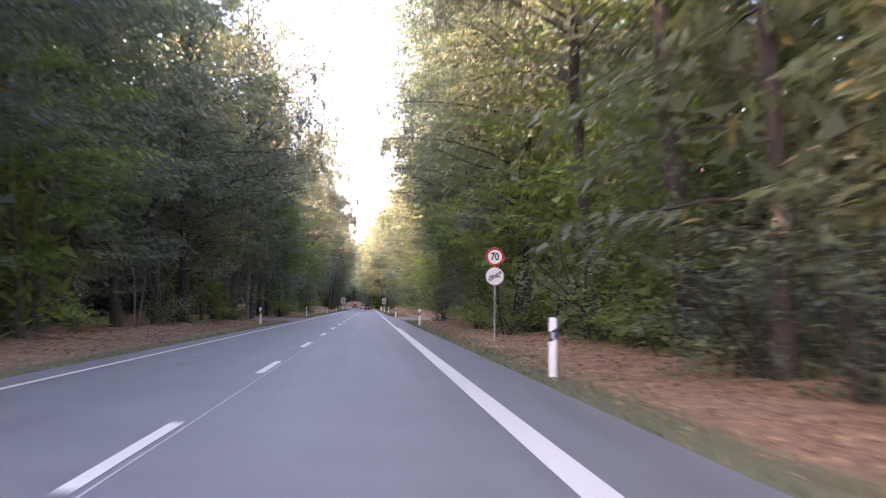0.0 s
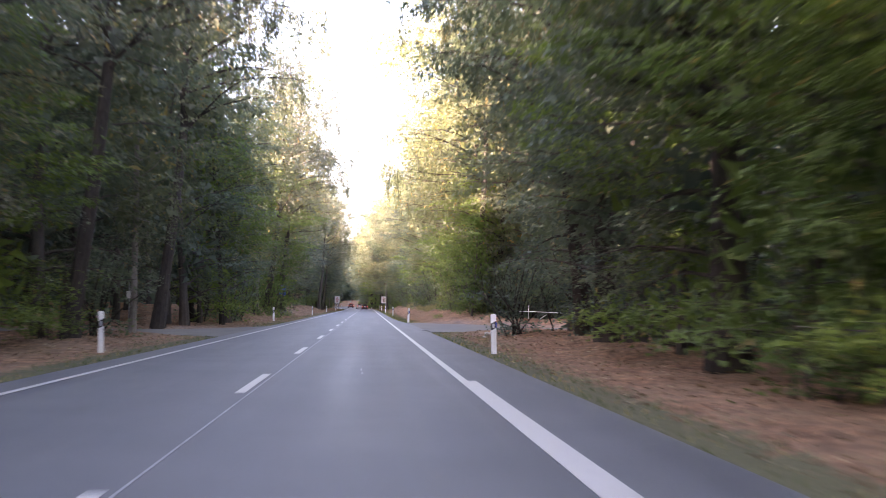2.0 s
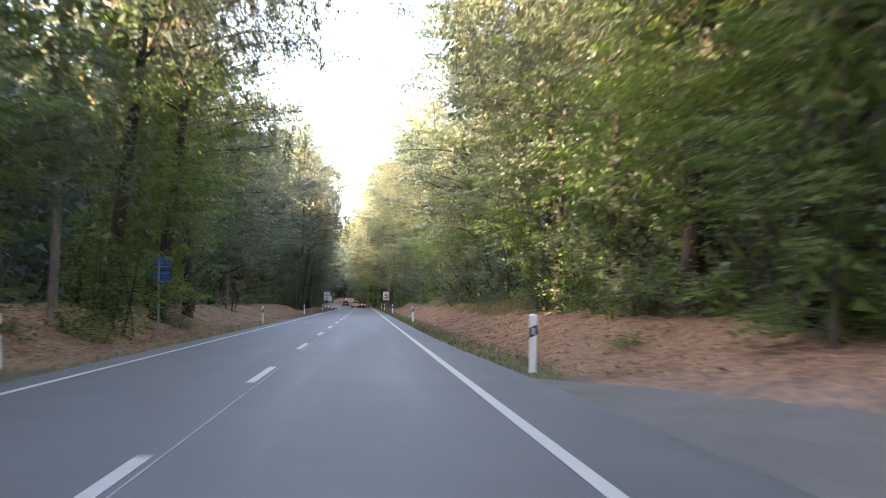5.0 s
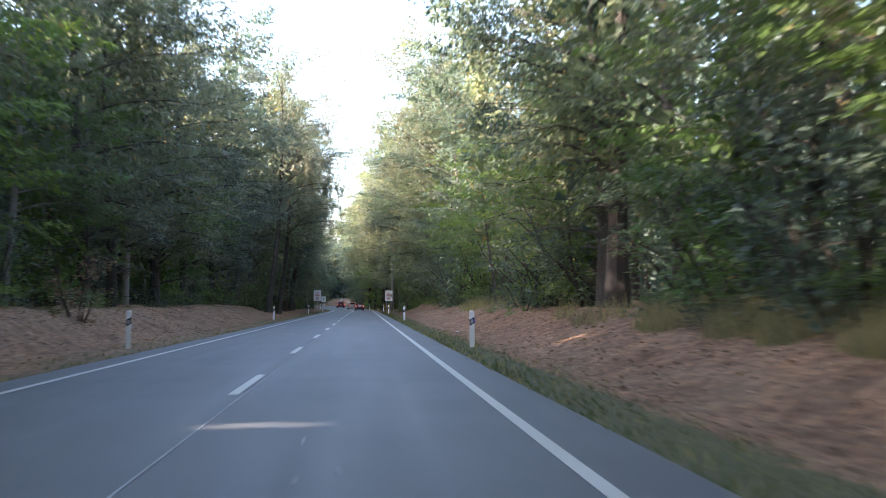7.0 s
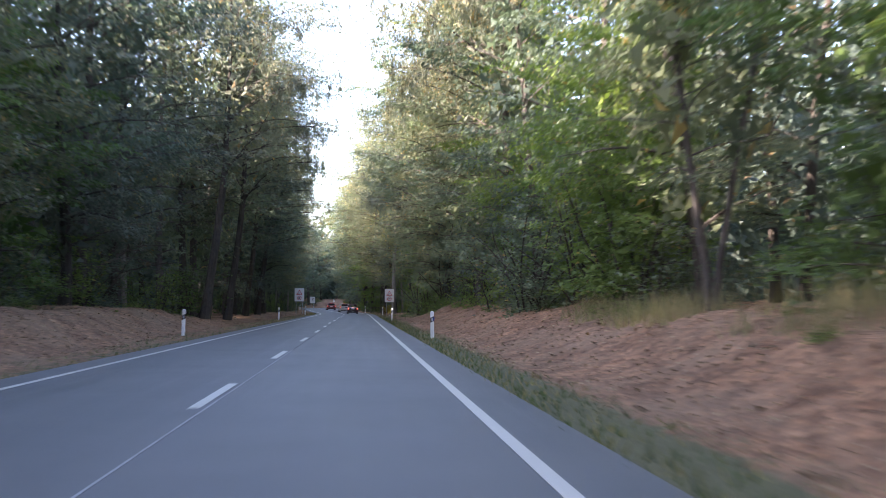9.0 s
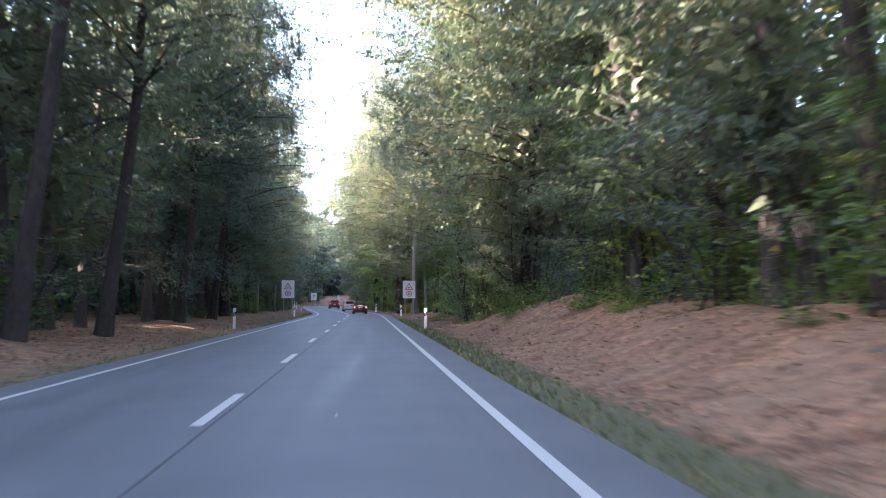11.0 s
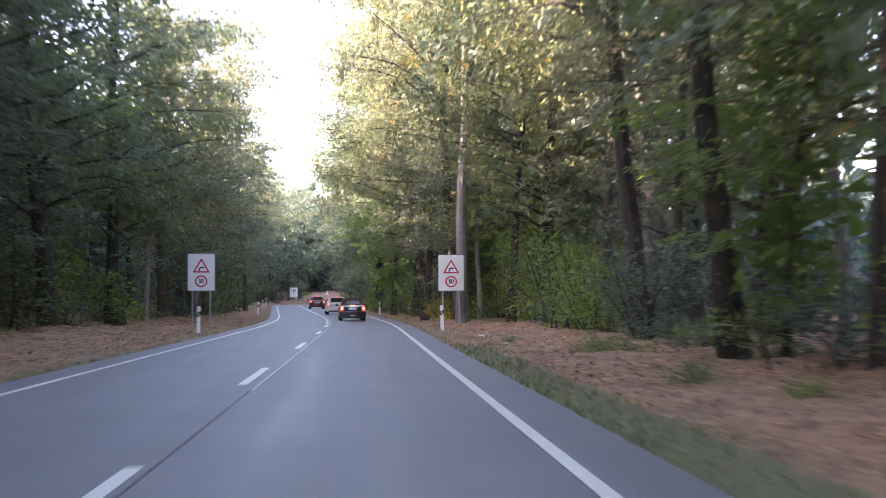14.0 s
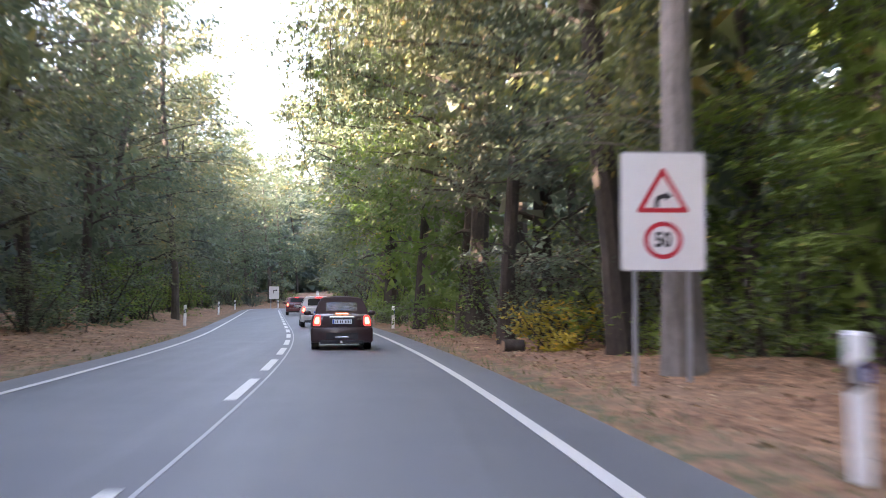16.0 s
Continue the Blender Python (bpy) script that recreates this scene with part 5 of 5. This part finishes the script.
BRAKE_CORE = lamp_material("lit_brake_bulb", (1.0, 0.42, 0.20), 0.22)
PLATE_WHITE = plain("plate_white", (0.70, 0.71, 0.73), 0.4, vary=0.05)
SEAT = plain("seat_cloth", (0.03, 0.028, 0.028), 0.9)


def loft(sections):
    """A skin over rows of points with equal counts; first and last row are closed."""
    n = len(sections[0])
    s = Shape().add([p for row in sections for p in row], [(i * n + k, i * n + k + 1, (i + 1) * n + k + 1, (i + 1) * n + k) for i in range(len(sections) - 1) for k in range(n - 1)])
    s.f += [tuple(range(n)), tuple((len(sections) - 1) * n + k for k in range(n))[::-1]]
    return s


def hull(rows):
    """The lower body: rows of y, half width, bottom, top."""
    out = []
    for y, w, b, t in rows:
        h = t - b
        half = [(0.80 * w, b), (0.95 * w, b + 0.05 * h), (w, b + 0.25 * h), (1.0 * w, b + 0.55 * h), (0.975 * w, b + 0.80 * h), (0.93 * w, b + 0.93 * h), (0.84 * w, t), (0.4 * w, t + 0.012)]
        out.append([(x, y, z) for x, z in half] + [(-x, y, z) for x, z in half[::-1]] + [(half[0][0], y, half[0][1])])
    return loft(out)


def wheel(parent, x, y, r, w):
    tyre = Shape()
    prof = [(0.62, 0.5), (0.93, 0.5), (1.0, 0.36), (1.0, -0.36), (0.93, -0.5), (0.62, -0.5)]
    n = 28
    verts = [(x + b * w, y + a * r * math.cos(6.28319 * k / n), r + a * r * math.sin(6.28319 * k / n)) for k in range(n) for a, b in prof]
    m = len(prof)
    tyre.add(verts, [(k * m + j, k * m + (j + 1) % m, ((k + 1) % n) * m + (j + 1) % m, ((k + 1) % n) * m + j) for k in range(n) for j in range(m)])
    wh = part("wheel", tyre, RUBBER, parent, "black rubber tyre", True)
    rim = Shape()
    side = 1 if x > 0 else -1
    verts = [(x + side * (0.42 - 0.1 * (j == 1)) * w, y + q * r * math.cos(6.28319 * k / 20), r + q * r * math.sin(6.28319 * k / 20)) for j, q in enumerate((0.64, 0.2)) for k in range(20)]
    rim.add(verts, [(k, (k + 1) % 20, 20 + (k + 1) % 20, 20 + k) for k in range(20)] + [tuple(range(20, 40))])
    part("rim", rim, GALVANISED, wh, "light alloy rim")


def sheared(shape, z0, y0, slope):
    """Leans an upright plate: y grows with height."""
    shape.v = [(x, y + y0 + (z - z0) * slope, z) for x, y, z in shape.v]
    return shape


def cabin(parent, name, w0, w1, belt, top, rear, slope, front, rake, mat, label, pane=(0.52, 0.62, 0.74), glass=None):
    """The upper body above the belt line: sides and roof, with a framed rear window, side windows and a windscreen."""
    prof = [(w0, belt), (w0 * 0.985, belt + 0.25 * (top - belt)), (w0 * 0.4 + w1 * 0.6, belt + 0.72 * (top - belt)), (w1, top - 0.045), (w1 * 0.86, top - 0.012), (w1 * 0.45, top + 0.012)]
    full = prof + [(-x, z) for x, z in prof[::-1]]
    rows = []
    for k in range(7):
        f = k / 6
        rows.append([(x, (rear + (z - belt) * slope) * (1 - f) + (front - (z - belt) * rake) * f, z + 0.03 * math.sin(f * 3.14) * (z > top - 0.1)) for x, z in full])
    n = len(full)
    shell = Shape().add([p for r in rows for p in r], [(i * n + k, i * n + k + 1, (i + 1) * n + k + 1, (i + 1) * n + k) for i in range(6) for k in range(n - 1)])
    roof = part(name, shell, mat, parent, label, True)
    # rear frame with its window
    out, hole = [(x, z) for x, z in full], []
    cz = belt + pane[0] * (top - belt)
    for x, z in out:
        hole.append((max(-pane[2] * w1, min(pane[2] * w1, x * 0.82)), cz + (z - cz) * pane[1]))
    part("rear_frame", sheared(Shape().slab(out, 0.0, 0.05, hole), belt, rear, slope), mat, parent)
    part("rear_window", sheared(Shape().slab(hole, 0.015, 0.025), belt, rear, slope), glass or GLASS, parent, "sloping rear window glass")
    part("windscreen", sheared(Shape().slab(out, 0.0, 0.02), belt, front, -rake), GLASS, parent, "windscreen glass")
    for side in (-1, 1):
        lo, hi = belt + 0.06, top - 0.12
        pts = [(rear + 0.35 + (lo - belt) * slope, lo), (front - 0.25 - (lo - belt) * rake, lo), (front - 0.25 - (hi - belt) * rake, hi), (rear + 0.35 + (hi - belt) * slope, hi)]
        xx = [w0 + 0.004 if z == lo else (w0 * 0.3 + w1 * 0.7) + 0.012 for _, z in pts]
        s = Shape().add([(side * x, y, z) for x, (y, z) in zip(xx, pts)] + [(side * (x + 0.006), y, z) for x, (y, z) in zip(xx, pts)], [(0, 1, 2, 3), (7, 6, 5, 4), (0, 4, 5, 1), (1, 5, 6, 2), (2, 6, 7, 3), (3, 7, 4, 0)])
        part("side_window", s, TRIM, parent, "dark side window")


def plate(parent, z, y, w=0.52):
    p = part("number_plate", Shape().slab(rounded(w, 0.115, 0.012, 0, z), y - 0.008, y), PLATE_WHITE, parent, "white number plate with unreadable dark bars")
    part("band", Shape().slab(rounded(0.045, 0.105, 0.004, -w / 2 + 0.03, z), y - 0.0105, y - 0.0085), SIGN_BLUE, p)
    for k in (-0.165, -0.12, -0.04, 0.005, 0.085, 0.13, 0.175, 0.215):
        part("bar", Shape().slab(rounded(0.022, 0.068, 0.006, k, z), y - 0.0105, y - 0.0085), SIGN_BLACK, p)


def tail_lamp(parent, x, z, w, h, y, side):
    o = []
    for k in range(24):                 # a rounded upright lens that narrows upwards
        a = 6.28319 * (k + 0.5) / 24
        cx, cz = math.cos(a), math.sin(a)
        px, pz = math.copysign(abs(cx) ** 0.5, cx), math.copysign(abs(cz) ** 0.5, cz)
        o.append((x + w / 2 * px * (0.9 - 0.14 * pz) - side * 0.016 * pz, z + h / 2 * pz))
    c = Vector((x, z))
    big = [tuple(c + (Vector(p) - c) * 1.14) for p in o]
    rim = part("tail_lamp", Shape().slab(big, y - 0.012, y + 0.06), CHROME, parent, "lit red tail lamp in a chrome surround")
    part("lens", Shape().slab(o, y - 0.03, y - 0.0125), BRAKE_ON, rim, "glowing red lens")
    inner = [tuple(c + (Vector(p) - c) * 0.66) for p in o]
    part("bulb", Shape().slab(inner, y - 0.034, y - 0.0305), BRAKE_CORE, rim, "bright brake light")


def mirrors(parent, x, y, z, mat):
    for side in (-1, 1):
        s = Shape().take(_ball((side * (x + 0.09), y, z), (0.115, 0.07, 0.075)))
        m = part("side_mirror", s, mat, parent, "", True)
        part("mirror_arm", Shape().box(min(side * x * 0.9, side * (x + 0.05)), max(side * x * 0.9, side * (x + 0.05)), y - 0.03, y + 0.03, z - 0.06, z - 0.02, 0.01), TRIM, m)


def _ball(centre, radii, seg=14):
    bm = bmesh.new()
    bmesh.ops.create_uvsphere(bm, u_segments=seg, v_segments=8, radius=1.0, matrix=Matrix.Translation(centre) @ Matrix.Diagonal((*radii, 1)))
    return bm


def open_top_car():
    """A small dark convertible with its cloth roof closed, seen mostly from behind."""
    c = thing("car", "small dark brown convertible with closed cloth roof, brake lights lit", "car", "cars in the lane")
    rows = [(-0.02, 0.70, 0.36, 0.80), (0.03, 0.78, 0.30, 0.90), (0.16, 0.825, 0.26, 0.93), (0.6, 0.84, 0.22, 0.945), (1.5, 0.84, 0.22, 0.945), (2.5, 0.84, 0.22, 0.93), (3.2, 0.82, 0.24, 0.88), (3.6, 0.74, 0.28, 0.78), (3.70, 0.62, 0.34, 0.66)]
    part("body", hull(rows), BROWN_PAINT, c, "dark brown glossy bodywork", True)
    cabin(c, "cloth_roof", 0.71, 0.55, 0.93, 1.40, 0.30, 0.62, 2.62, 1.35, SOFT_TOP, "dark brown cloth roof", (0.50, 0.5, 0.76))
    bumper = part("bumper", Shape().box(-0.83, 0.83, -0.09, 0.30, 0.20, 0.60, 0.055), BROWN_PAINT, c, "dark rear bumper", True)
    part("lower_trim", Shape().box(-0.58, 0.58, -0.098, 0.0, 0.165, 0.27, 0.02), TRIM, bumper, "black lower trim")
    part("fog_strip", Shape().box(-0.18, 0.18, -0.105, -0.09, 0.325, 0.36, 0.006), CHROME, bumper, "silver strip")
    part("exhaust", Shape().tube([(-0.02, -0.115, 0.215), (-0.02, 0.15, 0.215)], 0.035, 12), CHROME, bumper, "", True)
    # flat black plate: the shading of the bumper's hollow is put in as colour
    part("rear_apron", Shape().box(-0.42, 0.42, -0.0935, -0.085, 0.29, 0.46, 0.004), TRIM, bumper, "flat black panel, dark for the shading of the bumper's hollow")
    lid = part("boot_lid", Shape().box(-0.52, 0.52, -0.035, 0.02, 0.62, 0.905, 0.03), BROWN_PAINT, c, "", True)
    part("handle", Shape().box(-0.34, 0.34, -0.066, -0.035, 0.845, 0.9, 0.018), CHROME, lid, "broad chrome handle")
    part("plate_recess", Shape().box(-0.32, 0.32, -0.042, -0.034, 0.68, 0.83, 0.004), TRIM, lid)
    plate(lid, 0.755, -0.0425)
    part("badge", Shape().slab(ring(0.035, 20, 0, 0.915), -0.045, -0.030), CHROME, lid, "round chrome badge")
    part("script_badge", Shape().box(0.40, 0.50, -0.041, -0.034, 0.81, 0.83, 0.002), CHROME, lid)
    for side in (-1, 1):
        tail_lamp(c, side * 0.665, 0.785, 0.205, 0.28, -0.035, side)
        part("chrome_strip", Shape().box(*sorted((side * 0.20, side * 0.72)), 0.16, 0.19, 0.935, 0.957, 0.006), CHROME, c)
        hoop = [(side * 0.33 + 0.14 * math.cos(a), 0.72, 1.04 + 0.11 * math.sin(a)) for a in np.linspace(0, 3.1416, 9)]
        part("roll_hoop", Shape().tube(hoop, 0.022, 8), CHROME, c, "silver roll hoop behind the seats", True)
        part("head_rest", Shape().box(side * 0.36 - 0.13, side * 0.36 + 0.13, 1.35, 1.45, 0.98, 1.2, 0.05), SEAT, c, "", True)
    part("high_brake_light", Shape().box(-0.17, 0.17, 0.12, 0.15, 0.95, 0.99, 0.008), BRAKE_CORE, c, "lit red brake strip")
    mirrors(c, 0.84, 2.25, 0.97, BROWN_PAINT)
    for x in (-0.71, 0.71):
        for y in (0.62, 3.05):
            wheel(c, x, y, 0.305, 0.20)
    return c


def hatchback(label, paint, high=1.47, boxy=0.34):
    c = thing("car", label, "car", "cars in the lane")
    rows = [(-0.02, 0.76, 0.34, 0.84), (0.04, 0.83, 0.28, 0.95), (0.2, 0.88, 0.25, 0.98), (0.8, 0.89, 0.22, 0.98), (2.2, 0.89, 0.22, 0.97), (3.2, 0.87, 0.24, 0.92), (3.9, 0.80, 0.28, 0.80), (4.1, 0.66, 0.34, 0.68)]
    part("body", hull(rows), paint, c, "", True)
    cabin(c, "roof", 0.82, 0.62, 0.96, high, 0.12, boxy, 3.05, 1.5, paint, "", (0.54, 0.66, 0.86), DARK_GLASS)
    b = part("bumper", Shape().box(-0.87, 0.87, -0.09, 0.25, 0.28, 0.58, 0.05), paint, c, "", True)
    part("lower_trim", Shape().box(-0.7, 0.7, -0.10, 0.0, 0.24, 0.36, 0.02), TRIM, b)
    plate(c, 0.74, -0.04)
    for side in (-1, 1):
        tail_lamp(c, side * 0.74, 0.86, 0.16, 0.28, -0.02, side)
    part("high_brake_light", Shape().box(-0.15, 0.15, 0.22, 0.26, high - 0.04, high - 0.01, 0.006), BRAKE_ON, c, "lit red brake strip")
    mirrors(c, 0.88, 2.55, 1.0, paint)
    for x in (-0.76, 0.76):
        for y in (0.75, 3.3):
            wheel(c, x, y, 0.315, 0.2)
    return c


def on_lane(car, s, u):
    x, y, z = on_road(s, u)
    car.matrix_basis = pose(x, y, z + 0.006, math.degrees(0.0), 0, turn_at(s + 2))


on_lane(open_top_car(), 333.0, 1.57)
on_lane(hatchback("grey-beige hatchback in the lane with brake lights lit", SILVER_PAINT), 355.5, 1.55)
on_lane(hatchback("dark red hatchback in the lane with brake lights lit", RED_PAINT, 1.44, 0.5), 389.5, 1.3)


# ---- small things on the verge ----
def stone(seed, size, mat, name, label, at):
    r = np.random.RandomState(seed)
    bm = bmesh.new()
    bmesh.ops.create_icosphere(bm, subdivisions=2, radius=1.0)
    for v in bm.verts:
        v.co = Vector((v.co.x * size[0], v.co.y * size[1], v.co.z * size[2])) * (1 + 0.18 * r.normal())
    ob = tagged(new(name, Shape().take(bm).mesh(name, mat, True)), label, "stone")
    ob.matrix_basis = pose(at[0], at[1], ground_z(*at) + size[2] * 0.35, 0, 0, r.uniform(0, 360))


def asphalt_fragment(at, size, turn, seed):
    """A flat broken piece of the road's edge, lying where the track joins."""
    r = random.Random(seed)
    pts = [(size * math.cos(a) * r.uniform(0.6, 1.1), 0.6 * size * math.sin(a) * r.uniform(0.6, 1.1)) for a in (6.28319 * k / 7 for k in range(7))]
    sh = Shape().add([(x, y, 0.014) for x, y in pts] + [(x * 1.25, y * 1.25, -0.03) for x, y in pts], [tuple(range(7)), tuple(range(13, 6, -1))] + [(i, i + 7, (i + 1) % 7 + 7, (i + 1) % 7) for i in range(7)])
    ob = tagged(new("asphalt_fragment", sh.mesh("asphalt_fragment", ASPHALT)), "broken flat piece of grey asphalt at the track mouth", "rubble", "broken asphalt at the track")
    ob.matrix_basis = pose(at[0], at[1], 0.0, r.uniform(-4, 4), r.uniform(-4, 4), turn)


for k, (x, y, size) in enumerate(((4.95, 90.4, 0.2), (5.3, 90.2, 0.12), (4.8, 91.6, 0.15), (4.7, 92.8, 0.22), (4.85, 94.2, 0.14), (5.7, 90.5, 0.1))):
    asphalt_fragment((x, y), size, 50 * k, k)

PALE_STONE = plain("pale_stone", (0.52, 0.48, 0.42), 0.9, vary=0.25, relief=0.01)
stone(1, (0.16, 0.12, 0.09), PALE_STONE, "stone", "pale field stone lying in the leaf litter", (6.85, 84.4))
stone(2, (0.10, 0.08, 0.05), PALE_STONE, "stone", "small pale stone lying in the leaf litter", (6.3, 80.9))
stone(3, (0.12, 0.08, 0.05), PALE_STONE, "stone", "small pale stone at the foot of the bank", (5.75, 181.5))
stone(4, (0.11, 0.08, 0.04), PALE_STONE, "stone", "small pale stone beside the grass verge", (5.9, 298.0))
stone(5, (0.15, 0.11, 0.06), PALE_STONE, "stone", "flat pale stone on the brown verge", (5.85, 303.6))

LOG_END = plain("sawn_wood", (0.20, 0.12, 0.07), 0.9, vary=0.3)
log = thing("log", "short dark cut log lying on the verge", "log")
part("bark", Shape().tube([(-0.28, 0, 0.16), (0.0, 0.01, 0.17), (0.28, 0, 0.16)], [0.17, 0.165, 0.16], 14), BARK_DARK, log, "", True)
for x in (-0.284, 0.284):
    part("cut_end", Shape().tube([(x - 0.002, 0, 0.16), (x + 0.002, 0, 0.16)], 0.145, 14), LOG_END, log)
log.matrix_basis = pose(5.5, 331.3, ground_z(5.5, 331.3) - 0.02, 0, 0, 12)

stake = thing("stake", "short weathered wooden stake in the leaf litter", "stake")
part("shaft", Shape().box(-0.035, 0.035, -0.035, 0.035, -0.2, 0.52, 0.008), LOG_END, stake)
stake.matrix_basis = pose(8.3, 282.0, ground_z(8.3, 282.0), 4, 3, 20)

far_post = thing("small_sign", "small white pointed sign on a post at the far bend", "sign")
part("post", Shape().tube([(0, 0, -0.4), (0, 0, 2.2)], 0.035, 8), GALVANISED, far_post, "", True)
part("plate", Shape().slab([(-0.25, 1.7), (0.25, 1.7), (0.12, 2.5), (-0.12, 2.5)], -0.055, -0.036), SIGN_WHITE, far_post)
far_post.matrix_basis = pose(-4.6, 452.5, ground_z(-4.6, 452.5), 0, 0, 5)

plant(shrub("withered_sapling", "withered sapling with red-brown leaves on the bank", 61, 2.6, 1.0, LEAF_BROWN, 6, 900, 0.12), -7.4, 172.0)
LEAF_COPPER = leaf_material("copper_leaves", (0.15, 0.115, 0.06), (0.29, 0.215, 0.105), (0.34, 0.22, 0.09), 0.1)
plant(shrub("copper_bush", "tall bush with golden-brown dry leaves on the bank", 63, 5.2, 2.6, LEAF_COPPER, 10, 2200, 0.13), 10.1, 278.0)
# strong yellow, with the sun on these leaves put into their colour
LEAF_SUNLIT_YELLOW = leaf_material("sunlit_yellow_leaves", (0.20, 0.16, 0.03), (0.42, 0.33, 0.06), (0.5, 0.3, 0.05), 0.1)
plant(shrub("yellow_bush", "yellow-leaved bush under the trees, sunlight put into its colour", 62, 2.2, 1.7, LEAF_SUNLIT_YELLOW, 9, 1500, 0.15), 6.6, 331.5)


# ---- litter and grass ----
def spread(n, seed, s0, s1, u0, u1):
    r = np.random.RandomState(seed)
    s, u = r.uniform(s0, s1, n), r.uniform(u0, u1, n) * r.choice((-1, 1), n)
    x0, y0, h = (np.interp(s, LINE[:, 0], LINE[:, k]) for k in (1, 2, 3))
    x, y = x0 + u * np.cos(h), y0 + u * np.sin(h)
    keep = tracks_near(x, y) < 0.2
    s, u, x, y = s[keep], u[keep], x[keep], y[keep]
    return r, s, u, x, y, land(s, u)


def leaf_litter():
    g = Grower(5)
    r, s, u, x, y, z = spread(110000, 5, -5, 345, 5.1, 11)
    k = len(x)
    g.leaf_p = [np.stack([x, y, z + r.uniform(0.0, 0.03, k)], 1)]
    g.leaf_d = [r.normal(0, 1, (k, 3)) * (1, 1, 0.25)]
    g.leaf_n = [np.array((0, 0, 1.0)) + r.normal(0, 0.3, (k, 3))]
    g.leaf_s = [r.uniform(0.05, 0.14, k)]
    return tagged(new("leaf_litter", g.leaves("leaf_litter", LEAF_BROWN, 0.7)), "fallen brown leaves scattered over the forest floor", "leaf litter", kind="stuff")


def grass():
    r, s, u, x, y, z = spread(95000, 8, 0, 345, 3.9, 5.75)
    off = np.where(u > 0, u - edge_r(s), EDGE_L - u)
    thick = 0.5 + 0.5 * ripple(s, u, 5, 6)
    keep = (off > -0.06) & (r.uniform(0, 1, len(x)) < np.clip(1.15 - 1.05 * off, 0, 1) * np.clip(0.45 + 0.7 * thick, 0.15, 1) * np.where(s > 297, 0.2, np.where(s < 118, 0.5, np.where(u < 0, 0.22, 1.0))))
    x, y, z, s = x[keep], y[keep], z[keep], s[keep]
    k = len(x)
    a = r.uniform(0, 6.28, k)
    h = r.uniform(0.03, 0.11, k) * (1 + 0.4 * (s > 120))
    w = 0.012 + 0.010 * r.uniform(0, 1, k)
    lean = r.normal(0, 0.5, (k, 2)) * h[:, None]
    p0 = np.stack([x - np.cos(a) * w, y - np.sin(a) * w, z - 0.02], 1)
    p1 = np.stack([x + np.cos(a) * w, y + np.sin(a) * w, z - 0.02], 1)
    p2 = np.stack([x + lean[:, 0], y + lean[:, 1], z + h], 1)
    v = np.stack([p0, p1, p2], 1).reshape(-1, 3)
    me = array_mesh("verge_grass", v, np.arange(3 * k).reshape(-1, 3), LEAF_GRASS)
    return tagged(new("verge_grass", me), "short green and straw-coloured grass along the asphalt edge", "grass", kind="stuff")


def dry_grass():
    """Tall pale grass on the crest of the bank."""
    r = np.random.RandomState(9)
    n = 9000
    s, u = r.uniform(148, 206, n), r.uniform(7.9, 9.6, n)
    s = np.where((s > 172) & (s < 188), s - 25, s)
    clump = ripple(s, u, 4, 12)
    keep = clump > 0.1
    s, u = s[keep], u[keep]
    x, y, z = u, s, land(s, u)
    k = len(x)
    a, h = r.uniform(0, 6.28, k), r.uniform(0.3, 0.75, k)
    lean = r.normal(0, 0.25, (k, 2)) * h[:, None]
    p0 = np.stack([x - np.cos(a) * 0.012, y - np.sin(a) * 0.012, z - 0.02], 1)
    p1 = np.stack([x + np.cos(a) * 0.012, y + np.sin(a) * 0.012, z - 0.02], 1)
    p2 = np.stack([x + lean[:, 0], y + lean[:, 1], z + h], 1)
    me = array_mesh("bank_grass", np.stack([p0, p1, p2], 1).reshape(-1, 3), np.arange(3 * k).reshape(-1, 3), LEAF_STRAW)
    return tagged(new("bank_grass", me), "tall pale dry grass on top of the bank", "grass", kind="stuff")


LEAF_GRASS = leaf_material("grass_blades", (0.046, 0.068, 0.030), (0.108, 0.132, 0.060), (0.28, 0.215, 0.13), 0.34)
LEAF_STRAW = leaf_material("straw_blades", (0.15, 0.135, 0.085), (0.29, 0.25, 0.165), (0.32, 0.26, 0.16), 0.3)
leaf_litter()
grass()
dry_grass()


def straw_fringe():
    """Dry pale grass between the green verge and the leaf litter."""
    r, s, u, x, y, z = spread(40000, 15, -5, 330, 4.7, 6.3)
    off = np.where(u > 0, u - edge_r(s), EDGE_L - u) + 0.25 * ripple(s, u, 7, 16)
    keep = np.abs(off - 1.0) < 0.14 + 0.22 * r.uniform(0, 1, len(x))
    x, y, z = x[keep], y[keep], z[keep]
    k = len(x)
    a, h = r.uniform(0, 6.28, k), r.uniform(0.03, 0.1, k)
    lean = r.normal(0, 1.1, (k, 2)) * h[:, None]
    p0 = np.stack([x - np.cos(a) * 0.016, y - np.sin(a) * 0.016, z - 0.01], 1)
    p1 = np.stack([x + np.cos(a) * 0.016, y + np.sin(a) * 0.016, z - 0.01], 1)
    p2 = np.stack([x + lean[:, 0], y + lean[:, 1], z + h], 1)
    me = array_mesh("dry_grass", np.stack([p0, p1, p2], 1).reshape(-1, 3), np.arange(3 * k).reshape(-1, 3), LEAF_STRAW)
    return tagged(new("dry_grass", me), "thin fringe of dry straw beside the green verge", "grass", kind="stuff")


straw_fringe()
